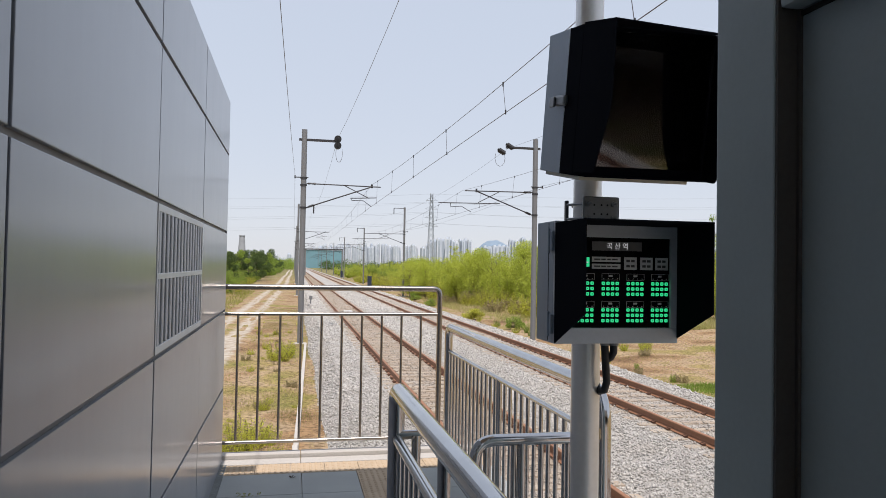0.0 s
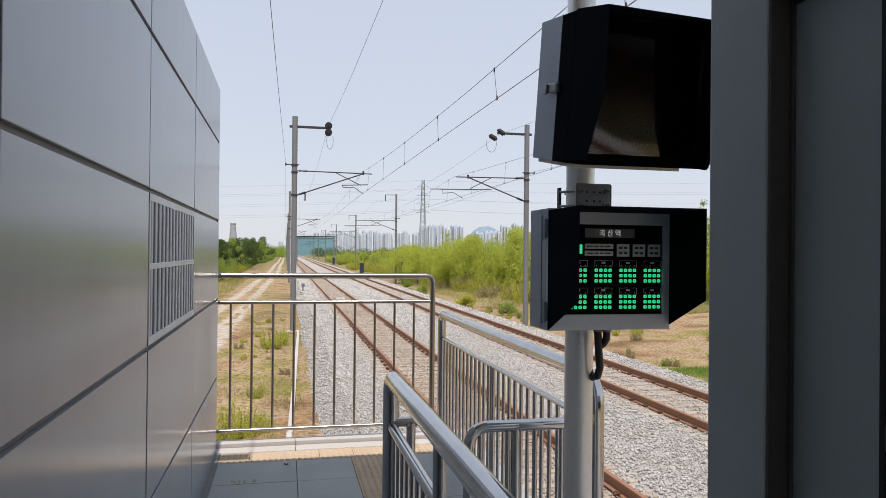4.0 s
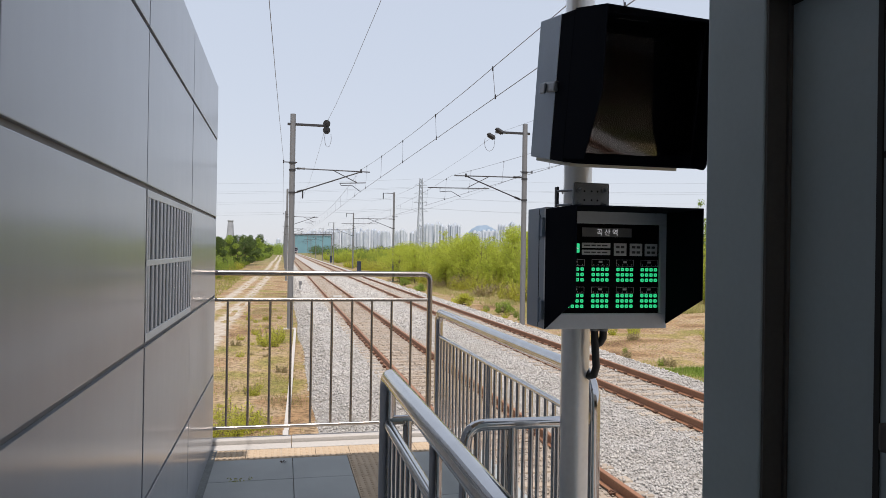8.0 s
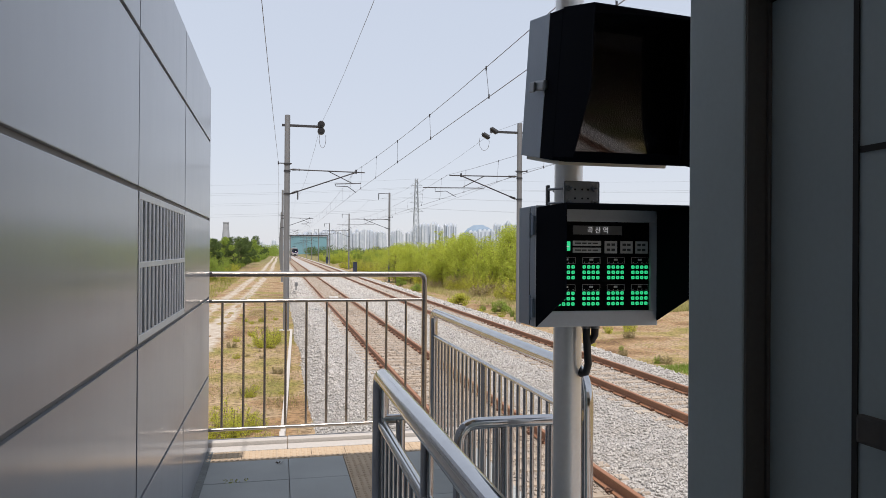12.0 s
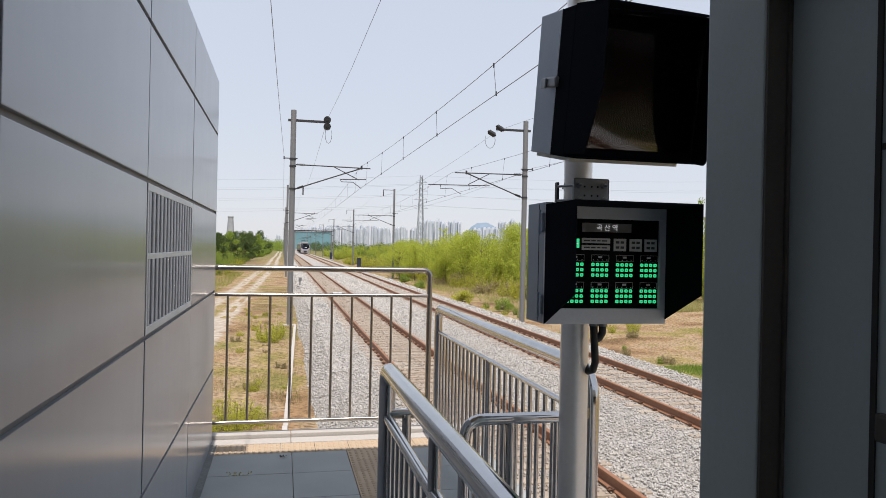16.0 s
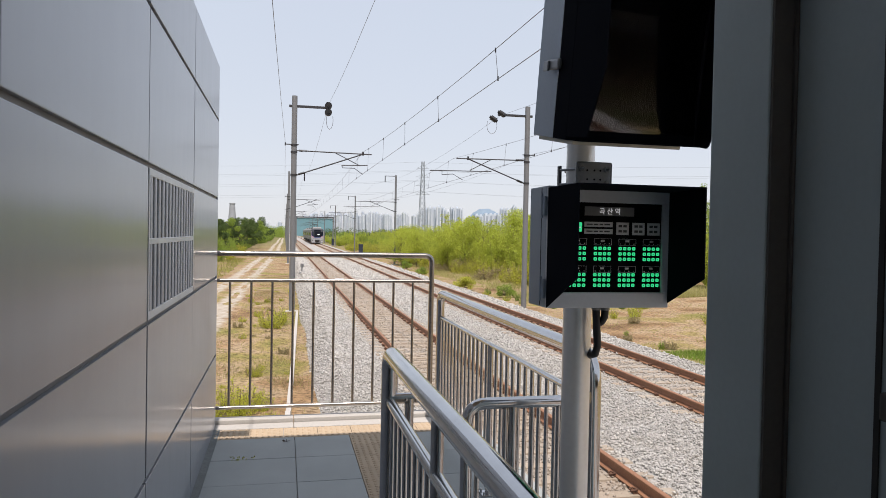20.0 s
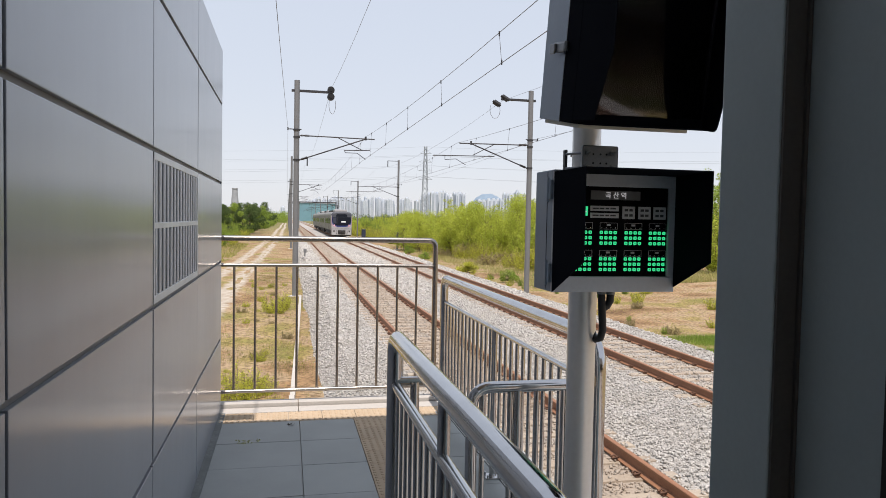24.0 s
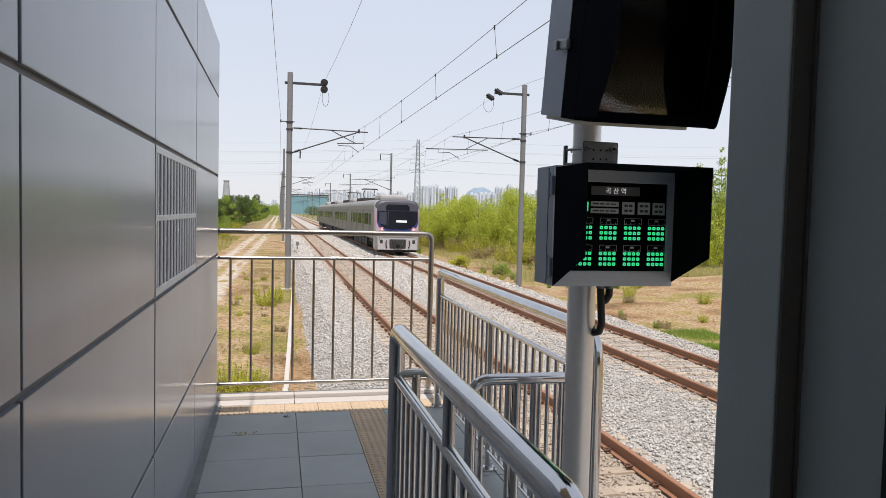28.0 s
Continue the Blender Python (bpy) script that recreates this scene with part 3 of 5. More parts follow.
def side_railing():
    r = thing("side_railing", (0, 0, 0), "polished stainless steel railing along the platform edge", "railing")
    x, zt, ya, yb = -2.14, 2.385, 5.98, 2.70
    part("handrail", tubem([(x, ya, FLOOR), *bend((x, ya, 1.5), (x, ya, zt), (x, yb, zt), 0.10), *bend((x, ya, zt), (x, yb, zt), (x, yb, 1.5), 0.16, 12), (x, yb, FLOOR)], 0.036, 28), M["steel"], r)
    part("middle_rail", tubem([(x, ya, 2.17), (x, yb, 2.17)], 0.017, 12), M["steel"], r)
    part("lower_rail", tubem([(x, ya, 1.27), (x, yb, 1.27)], 0.017, 12), M["steel"], r)
    me = None
    n = 27
    for i in range(n):
        if me is None:
            o = part("baluster", tubem([(x, 0, 1.27), (x, 0, 2.17)], 0.0125, 8), M["steel"], r)
            me = o.data
        else:
            o = new("baluster", me)
            o.parent = r
        o.location.y = yb + (ya - yb) * (i + 1) / (n + 1)
    part("post", tubem([(x, 4.36, FLOOR), (x, 4.36, 2.17)], 0.021, 12), M["steel"], r)
    for yy in (ya, 4.36, yb):
        post_plate(r, x, yy)


def cross_railing():
    r = thing("cross_railing", (0, 0, 0), "short stainless steel railing across the stair opening", "railing")
    y, zt, xa, xb = 2.66, 2.187, -2.75, -2.20
    part("handrail", tubem([(xa, y, FLOOR), *bend((xa, y, 1.5), (xa, y, zt), (xb, y, zt), 0.09), (xb, y, zt)], 0.026, 16), M["steel"], r)
    part("lower_rail", tubem([(xa, y, 1.27), (xb, y, 1.27)], 0.017, 12), M["steel"], r)
    for x in (-2.54, -2.30):
        part("post", tubem([(x, y, FLOOR), (x, y, zt)], 0.021, 12), M["steel"], r)
    for i in range(4):
        x = -2.70 + i * 0.125
        part("baluster", tubem([(x, y, 1.27), (x, y, zt)], 0.0125, 8), M["steel"], r)
    post_plate(r, xa, y)


def near_handrail():
    r = thing("handrail_barrier", (0, 0, 0), "double-tube stainless steel handrail barrier on the platform", "railing")
    x, zt, ya, yb = -3.136, 2.467, 2.365, 0.66
    part("handrail", tubem([(x, ya, FLOOR), *bend((x, ya, 1.5), (x, ya, zt), (x, yb, zt), 0.07), *bend((x, ya, zt), (x, yb, zt), (x, yb, 1.5), 0.08, 8), (x, yb, FLOOR)], 0.0315, 22), M["steel"], r)
    part("middle_rail", tubem([(x, ya, 2.283), (x, yb, 2.283)], 0.019, 16), M["steel"], r)
    part("lower_rail", tubem([(x, ya, 1.27), (x, yb, 1.27)], 0.0215, 14), M["steel"], r)
    x2 = x + 0.072
    part("second_post", tubem([(x2, ya - 0.03, FLOOR), (x2, ya - 0.03, 2.298)], 0.0175, 14), M["steel"], r)
    part("stub_rail", tubem([(x, ya - 0.015, 2.298), (x + 0.12, ya - 0.015, 2.298)], 0.0175, 14), M["steel"], r)
    me = None
    for i in range(17):
        if me is None:
            o = part("baluster", tubem([(x, 0, 1.27), (x, 0, 2.283)], 0.009, 10), M["steel"], r)
            me = o.data
        else:
            o = new("baluster", me)
            o.parent = r
        o.location.y = ya - 0.094 * (i + 1)
    part("post", tubem([(x, 1.5, FLOOR), (x, 1.5, 2.46)], 0.0175, 14), M["steel"], r)
    for yy in (ya, 1.5, yb):
        post_plate(r, x, yy)


leaf = thing("fallen_leaf", (-3.50, 5.82, FLOOR + 0.003), "dark dry fallen leaf on the floor tile", "leaf")
bm = bmesh.new()
for k in range(5):
    a = k * 1.2
    p = [bm.verts.new(q) for q in ((0, 0, 0), (0.03 * math.cos(a), 0.03 * math.sin(a), 0.012), (0.035 * math.cos(a + 0.5), 0.035 * math.sin(a + 0.5), 0.004))]
    bm.faces.new(p)
part("blade", bm, M["bark_leaf"], leaf)
end_railing()
side_railing()
cross_railing()
near_handrail()


# ---- sign pole with two boxes ----
PX, PY = -2.38, 2.35


def sign_pole():
    p = part("sign_pole", tubem([(PX, PY, FLOOR), (PX, PY, 4.9)], 0.0565, 28), M["pole"])
    tagged(p, "light grey satin steel pole on the platform", "pole")
    part("base_flange", tubem([(PX, PY, FLOOR), (PX, PY, FLOOR + 0.02)], 0.11, 24), M["pole"], p)


sign_pole()


# ---- sign boxes on the pole ----
M["screen"] = material("smoked_screen", (0.004, 0.004, 0.006), 0.06, spec=0.25)
M["monitor"] = material("monitor_glass", (0.004, 0.004, 0.006), 0.3, spec=0.2)
M["pane"] = material("clear_pane", (0.9, 0.9, 0.95), 0.03)
M["pane"].node_tree.nodes["Principled BSDF"].inputs["Transmission Weight"].default_value = 1.0
M["label"] = material("label_plate", (0.60, 0.61, 0.60), 0.5, stain=0.3, stain_size=0.05)
M["ink"] = material("label_ink", (0.05, 0.05, 0.05), 0.6)
M["white"] = material("white_print", (0.75, 0.75, 0.75), 0.6, emit=((1, 1, 1), 0.14))
M["led"] = material("green_led", (0.02, 0.25, 0.10), 0.4, emit=((0.02, 0.80, 0.30), 0.34))
M["ledmark"] = material("lamp_print", (0.01, 0.10, 0.05), 0.5, emit=((0.01, 0.35, 0.13), 0.2))
M["zinc"] = material("zinc_bracket", (0.27, 0.28, 0.29), 0.42, 0.6, stain=0.4, stain_size=0.05, grain=0.2, grain_size=0.01)
M["rubber"] = material("black_conduit", (0.015, 0.015, 0.016), 0.55)
# cream colour puts light bounced off the floor into the underside
M["under"] = material("bounce_lit_underside", (0.78, 0.75, 0.64), 0.6, stain=0.3, stain_size=0.2)


def words(text, size, x, y, z, mat, parent, name="lettering"):
    cu = bpy.data.curves.new(name, "FONT")
    cu.body, cu.size, cu.extrude, cu.align_x = text, size, 0.0006, "CENTER"
    tmp = bpy.data.objects.new(name, cu)
    scene.collection.objects.link(tmp)
    dg = bpy.context.evaluated_depsgraph_get()
    me = bpy.data.meshes.new_from_object(tmp.evaluated_get(dg))
    bpy.data.objects.remove(tmp)
    me.materials.clear()
    me.materials.append(mat)
    ob = new(name, me)
    ob.parent = parent
    ob.matrix_basis = pose(x, y, z, 90, 0, 0)
    return ob


def plate(outline, x0, x1, mats=None):
    """A sheet of (y, z) outline between x0 and x1."""
    return prism(bmesh.new(), outline, x0, x1, axis="x")


def status_box():
    b = thing("status_box", (0, 0, 0), "grey platform status display box with black visor on the pole", "display box")
    xl, xr, yf, yb, z0, z1 = -2.612, -2.126, 2.10, 2.285, 2.665, 3.108
    body = part("body", boxm(xl, xr, yf + 0.012, yb, z0, z1, 0.004), M["boxgrey"], b)
    # front frame of four rails round the display
    for a in ((xl, xr, z0, 2.722), (xl, xr, 3.052, z1), (xl, xl + 0.03, 2.722, 3.052), (xr - 0.03, xr, 2.722, 3.052)):
        part("front_frame", boxm(a[0], a[1], yf - 0.004, yf + 0.012, a[2], a[3], 0.003), M["framegrey"], b)
    scr = part("display_panel", boxm(xl + 0.03, xr - 0.03, yf + 0.006, yf + 0.011, 2.722, 3.052), M["screen"], b, "smoked black display panel with green lamps")
    ys = yf + 0.0055
    t = part("name_strip", boxm(-2.466, -2.269, ys - 0.002, ys, 3.004, 3.037), M["strip"], scr)
    words("곡 산 역", 0.026, -2.367, ys - 0.0028, 3.0115, M["white"], scr, "station_name")
    part("lamp", boxm(-2.52, -2.476, ys - 0.003, ys, 2.944, 2.978, 0.002), M["led"], scr, "lit green lamp")
    part("lamp_print", boxm(-2.515, -2.481, ys - 0.004, ys - 0.003, 2.957, 2.962), M["white"], scr)
    for za, zb in ((2.9625, 2.981), (2.937, 2.9555)):
        p = part("label_strip", boxm(-2.466, -2.354, ys - 0.002, ys, za, zb), M["label"], scr)
        for k, (u, w) in enumerate(((-2.458, 0.024), (-2.430, 0.018), (-2.407, 0.014), (-2.388, 0.022))):
            part("print_bar", boxm(u, u + w, ys - 0.0027, ys - 0.002, za + 0.0068, zb - 0.0068), M["ink"], scr)
    for xa, xb in ((-2.339, -2.289), (-2.275, -2.225), (-2.214, -2.163)):
        part("label_square", boxm(xa, xb, ys - 0.002, ys, 2.935, 2.981), M["label"], scr)
        for zz in (2.962, 2.943):
            for xx in (xa + 0.008, xa + 0.027):
                part("print_bar", boxm(xx, xx + 0.014, ys - 0.0027, ys - 0.002, zz + 0.001, zz + 0.010), M["ink"], scr)
    led = None
    for col in range(4):
        xa = -2.525 + col * 0.0985
        for za, zc in ((2.890, 2.920), (2.793, 2.819)):
            # caption frame in thin white lines with three bars of print
            w = 0.070
            for q in ((xa, xa + w, zc - 0.001, zc), (xa, xa + w, zc - 0.024, zc - 0.023), (xa, xa + 0.001, zc - 0.023, zc - 0.001), (xa + w - 0.001, xa + w, zc - 0.023, zc - 0.001)):
                part("caption_line", boxm(q[0], q[1], ys - 0.0012, ys - 0.0002, q[2], q[3]), M["label"], scr)
            part("print_bar", boxm(xa + 0.027, xa + 0.042, ys - 0.0012, ys - 0.0002, zc - 0.012, zc - 0.005), M["label"], scr)
            for i in range(4):
                part("print_dot", boxm(xa + 0.006 + i * 0.018, xa + 0.009 + i * 0.018, ys - 0.0012, ys - 0.0002, zc - 0.020, zc - 0.017), M["label"], scr)
            for i in range(4):
                for j in range(3):
                    if led is None:
                        o = part("green_lamp", box(boxm(0, 0.0118, -0.003, 0, -0.0118, 0, 0.003), 0.0042, 0.0072, -0.0036, -0.0028, -0.0082, -0.0034, mat=1), [M["led"], M["ledmark"]], scr, "square lit green lamp")
                        led = o.data
                    else:
                        o = new("green_lamp", led)
                        o.parent = scr
                    o.location = (xa + i * 0.0182, ys, za - j * 0.0196)
    # visor sheets
    T = 0.004
    bm = boxm(xl, xr, 1.824, yf - 0.004, z1 - 0.012, z1 - 0.008)
    for v in bm.verts:
        if v.co.y < 1.9 and v.co.x > -2.3:
            v.co.x -= 0.024
    part("visor_top", bm, M["black"], b, "matt black visor")
    side = [(yf - 0.004, z0 + 0.002), (yf - 0.004, z1 - 0.012), (1.824, z1 - 0.012), (1.824, 2.79)]
    part("visor_side", plate(side, xl, xl + T), M["black"], b)
    bm = plate([(yf - 0.004, z0 + 0.018), *side[1:]], xr - T, xr)
    for v in bm.verts:  # leans in towards its front edge
        if v.co.y < 1.9:
            v.co.x -= 0.024
    part("visor_side", bm, M["black"], b)
    # hinges on the left side
    for z in (3.035, 2.735):
        h = part("hinge", boxm(xl - 0.012, xl, 2.10, 2.155, z - 0.035, z + 0.035, 0.004), M["boxgrey"], b)
        part("hinge_pin", tubem([(xl - 0.012, 2.125, z - 0.045), (xl - 0.012, 2.125, z + 0.045)], 0.0045, 8), M["boxgrey"], h)
    part("door_seam", boxm(xl - 0.0006, xl + 0.002, 2.158, 2.163, z0 + 0.006, z1 - 0.006), M["black"], b)
    for k, (x, yy) in enumerate(((-2.345, 2.25), (-2.312, 2.24))):
        part("cable_gland", tube(tubem([(x, yy, z0 + 0.002), (x, yy, z0 - 0.010)], 0.024, 12), [(x, yy, z0 - 0.009), (x, yy, z0 - 0.024)], 0.019, 8), M["zinc"], b, "grey metal cable gland")
    part("conduit", tubem([(-2.345, 2.25, z0 - 0.02), (-2.342, 2.245, 2.56), (-2.335, 2.25, 2.50), (-2.335, 2.27, 2.465), (-2.34, 2.30, 2.455), (-2.345, 2.32, 2.47), (-2.35, 2.33, 2.50)], 0.0150, 12), M["rubber"], b, "bent black conduit")
    part("conduit", tubem([(-2.312, 2.24, z0 - 0.02), (-2.313, 2.24, 2.615), (-2.32, 2.25, 2.595), (-2.335, 2.255, 2.585)], 0.0150, 12), M["rubber"], b, "bent black conduit")
    # clamp bracket on the pole over the box
    br = part("clamp_bracket", boxm(-2.437, -2.287, 2.262, 2.268, 3.11, 3.218, 0.008), M["zinc"], b, "zinc clamp plate with bolts")
    for x in (-2.415, -2.31):
        for z in (3.133, 3.19):
            part("bolt", tube(tubem([(x, 2.225, z), (x, 2.42, z)], 0.0055, 8), [(x, 2.262, z), (x, 2.25, z)], 0.012, 6), M["zinc"], br)
    for x in (-2.39, -2.36, -2.335):
        for z in (3.15, 3.185):
            part("bolt_hole", tubem([(x, 2.2605, z), (x, 2.2625, z)], 0.004, 6), M["black"], br)
    part("back_clamp", boxm(-2.452, -2.441, 2.395, 2.419, 3.125, 3.212, 0.003), M["iron"], b)
    for z in (3.133, 3.19):
        part("clamp_rod", tubem([(-2.462, 2.36, z), (-2.425, 2.275, z)], 0.005, 6), M["zinc"], b)


def monitor_box():
    b = thing("monitor_box", (0, 2.225, 3.558), "dark monitor housing with black visor, tilted down on the pole", "monitor")
    b.rotation_euler = (radians(10.5), 0, 0)
    xl, xr, h = -2.612, -2.126, 0.25
    part("body", boxm(xl, xr, -0.21, 0.0, -h, h, 0.005), M["boxgrey"], b)
    part("underside", boxm(xl + 0.02, xr - 0.06, -0.34, -0.01, -h - 0.014, -h - 0.0005, 0.004), M["under"], b, "pale underside")
    part("front_ring", boxm(xl, xr, -0.332, -0.2105, -h, h, 0.006), M["black"], b, "black front casing")
    part("ring_seam", boxm(xl - 0.0008, xl + 0.003, -0.2135, -0.2095, -h, h), M["screen"], b)
    scr = part("screen", boxm(xl + 0.03, xr - 0.03, -0.336, -0.3325, -h + 0.05, h - 0.03), M["monitor"], b, "dark glossy screen behind fine mesh")
    bm = bmesh.new()
    for i in range(66):
        u = xl + 0.03 + i * (xr - xl - 0.06) / 65
        box(bm, u - 0.0013, u + 0.0013, -0.3385, -0.3365, -h + 0.05, h - 0.03)
    for i in range(66):
        u = -h + 0.05 + i * (2 * h - 0.08) / 65
        box(bm, xl + 0.03, xr - 0.03, -0.3405, -0.3388, u - 0.0013, u + 0.0013)
    part("mesh", bm, M["black"], b, "fine black wire mesh")
    pane = part("pane", boxm(xl + 0.02, xr - 0.02, -0.3465, -0.3435, -h + 0.035, h - 0.02), M["pane"], b, "clear reflecting front pane")
    pane.visible_shadow = False
    T = 0.004
    side = [(-0.333, -h + 0.012), (-0.333, h - 0.002), (-0.575, h - 0.020), (-0.59, -0.02), (-0.50, -h + 0.02)]
    part("visor_side", plate(side, xl, xl + T), M["black"], b, "matt black visor")
    bm = plate([(-0.333, -h), (-0.333, h - 0.002), (-0.585, h - 0.044), (-0.548, -0.09), (-0.540, -0.128), (-0.505, -0.225), (-0.495, -0.240), (-0.475, -0.249), (-0.455, -h)], xr - T, xr)
    for v in bm.verts:  # leans in towards its front edge
        v.co.x += (v.co.y + 0.333) * 0.29
    part("visor_side", bm, M["black"], b)
    bm = boxm(xl, xr, -0.575, -0.333, h - 0.0015, h + 0.0025)
    for v in bm.verts:  # the sheet's front edge droops to one end
        if v.co.y < -0.5:
            v.co.z -= 0.020 if v.co.x < -2.3 else 0.042
            v.co.x -= 0.0 if v.co.x < -2.3 else 0.070
    part("visor_top", bm, M["black"], b)
    part("visor_floor", boxm(xl + 0.02, xr - 0.02, -0.40, -0.333, -h, -h + 0.004), M["black"], b)
    l = part("latch", boxm(xl - 0.018, xl, -0.240, -0.13, -0.014, 0.023, 0.008), M["zinc"], b, "grey metal toggle latch")
    part("latch_hook", boxm(xl - 0.026, xl - 0.018, -0.165, -0.12, -0.019, 0.017, 0.004), M["zinc"], l)
    part("mount_arm", tubem([(PX, -0.02, 0.1), (PX, 0.06, 0.1)], 0.03, 10), M["zinc"], b)


M["framegrey"] = material("frame_grey", (0.53, 0.56, 0.60), 0.45, grain=0.1, grain_size=0.01)
M["strip"] = material("name_strip", (0.15, 0.15, 0.15), 0.3)
status_box()
monitor_box()


# ---- overhead line ----
M["insul"] = material("insulator", (0.012, 0.011, 0.011), 0.4)


def mast(x, y, h, side, cx, feeder=0, pulley=False):
    """side: +1 when the arm reaches towards +x; cx: the track centre that it serves."""
    m = thing("catenary_mast", (x, y, GROUND), "galvanised steel overhead line mast with cantilever arm", "mast", "overhead line masts")
    g = -GROUND
    R = 0.135 if y < 60 else 0.125
    part("shaft", tubem([(0, 0, -0.2), (0, 0, h + g)], R, 16, r2=R * 0.93), M["mast"], m)
    part("footing", boxm(-0.3, 0.3, -0.3, 0.3, -0.4, -0.02, 0.03), M["concrete"], m)
    for z in (6.95, 6.62, 5.56):
        part("band", tubem([(0, 0, z + g - 0.04), (0, 0, z + g + 0.04)], R + 0.02, 14), M["iron"], m)
    s = side
    L = abs(cx - x)
    part("bracket", tube(tubem([(-s * 0.40, 0, 6.98 + g), (s * 0.22, 0, 6.98 + g)], 0.025, 6), [(-s * 0.40, 0, 6.92 + g), (-s * 0.40, 0, 7.06 + g)], 0.03, 6), M["iron"], m)
    # lengths from the mast: the tube's end, brace end, strut, steady arm
    top, brace, s0, s1, r0, r1 = (L + 0.42, L, 1.86, 3.09, 2.20, L + 0.22) if s > 0 else (L - 0.02, 3.03, 1.81, 2.93, 1.83, L + 1.29)
    part("top_tube", tubem([(s * R, 0, 6.70 + g), (s * top, 0, 6.66 + g)], 0.028, 8), M["iron"], m)
    part("brace_tube", tubem([(s * R, 0, 5.56 + g), (s * brace, 0, 6.66 + g)], 0.030, 8), M["iron"], m)
    for a, c in (((0.10, 5.60), (0.34, 5.69)), ((0.10, 6.70), (0.42, 6.697))):
        bm = bmesh.new()
        for k in range(7):
            t = k / 6
            p0 = Vector((s * (a[0] + (c[0] - a[0]) * t + R), 0, a[1] + (c[1] - a[1]) * t + g))
            d = Vector((s * (c[0] - a[0]), 0, c[1] - a[1])).normalized() * 0.015
            tube(bm, [p0 - d, p0 + d], 0.055, 8)
        part("insulator", bm, M["insul"], m)
    part("strut", tubem([(s * s0, 0, 6.69 + g), (s * s1, 0, 6.10 + g)], 0.020, 6), M["iron"], m)
    part("registration_tube", tubem([(s * r0, 0, 6.08 + g), (s * r1, 0, (6.14 if s > 0 else 6.03) + g)], 0.022, 6), M["iron"], m)
    part("top_clamp", tubem([(s * brace, 0, 6.60 + g), (s * brace, 0, 6.78 + g)], 0.045, 6), M["iron"], m)
    if s > 0:
        part("steady_arm", tubem([(s * (L - 1.0), 0, 6.09 + g), (s * (L - 0.95), 0, 5.98 + g), (s * (L - 0.4), 0, 5.98 + g), (s * L, 0, 5.70 + g)], 0.016, 6), M["iron"], m)
        part("hanger", tubem([(s * (R + 0.36), 0, 5.68 + g), (s * (R + 0.36), 0, 5.30 + g)], 0.03, 6), M["insul"], m)
    else:
        part("steady_arm", tubem([(s * (L + 0.69), 0, 6.03 + g), (s * (L + 0.69), 0, 5.84 + g), (s * (L + 0.14), 0, 5.89 + g), (s * (L - 0.35), 0, 5.62 + g)], 0.016, 6), M["iron"], m)
    if pulley:
        part("top_arm", boxm(*sorted((-s * 0.25, s * 1.55)), -0.05, 0.05, h - 0.53 + g, h - 0.42 + g, 0.01), M["iron"], m)
        for dx, dz in ((0.0, 0.05), (0.0, -0.26)) if s > 0 else ((-0.20, 0.0), (0.22, -0.28)):
            c = Vector((s * (1.55 + dx), 0, h - 0.42 + dz + g))
            d = Vector((0, 0.08, 0)) if s > 0 else Vector((-0.14, 0.03, 0.09))
            bm = tubem([c - d, c + d], 0.17 if s > 0 else 0.125, 16)
            tube(bm, [c - d * 1.35, c + d * 1.35], 0.07, 10)
            part("pulley", bm, M["insul"], m, "black insulator drum")
        part("loop_wire", tubem([(s * (1.62 if s > 0 else 1.85) + 0.26 * math.sin(k * 0.52) * (0.6 if s > 0 else 1.0), 0, h - (1.05 if s > 0 else 1.02) - 0.42 * math.cos(k * 0.52) + g) for k in range(-4, 5)], 0.010, 5), M["wire"], m)
    elif feeder:
        part("feeder_arm", tubem([(0, 0, h - 0.12 + g), (s * 1.35, 0, h - 0.12 + g)], 0.035, 6), M["iron"], m)
        part("feeder_insulator", tubem([(s * 1.3, 0, h - 0.15 + g), (s * 1.3, 0, h - 0.85 + g)], 0.05, 8), M["insul"], m)


mast(-3.16, 33.5, 9.23, 1, 0.05, pulley=True)
mast(8.24, 33.5, 9.38, -1, FAR + 0.1, pulley=True)
for yy in (84, 134, 184, 234, 284, 334, 384):
    mast(-3.10, yy, 9.9, 1, 0.0, feeder=0)
    mast(9.4 if yy < 150 else 9.2, yy, 9.9, -1, FAR, feeder=1)


def portal():
    p = thing("portal_gantry", (0, 200, GROUND), "steel portal gantry spanning both tracks", "gantry")
    part("beam", boxm(-0.6, 9.9, -0.15, 0.15, 7.62, 7.92, 0.02), M["iron"], p)
    for x in (-0.4, 9.7):
        part("leg", boxm(x - 0.15, x + 0.15, -0.15, 0.15, 0, 7.62, 0.02), M["mast"], p)


portal()


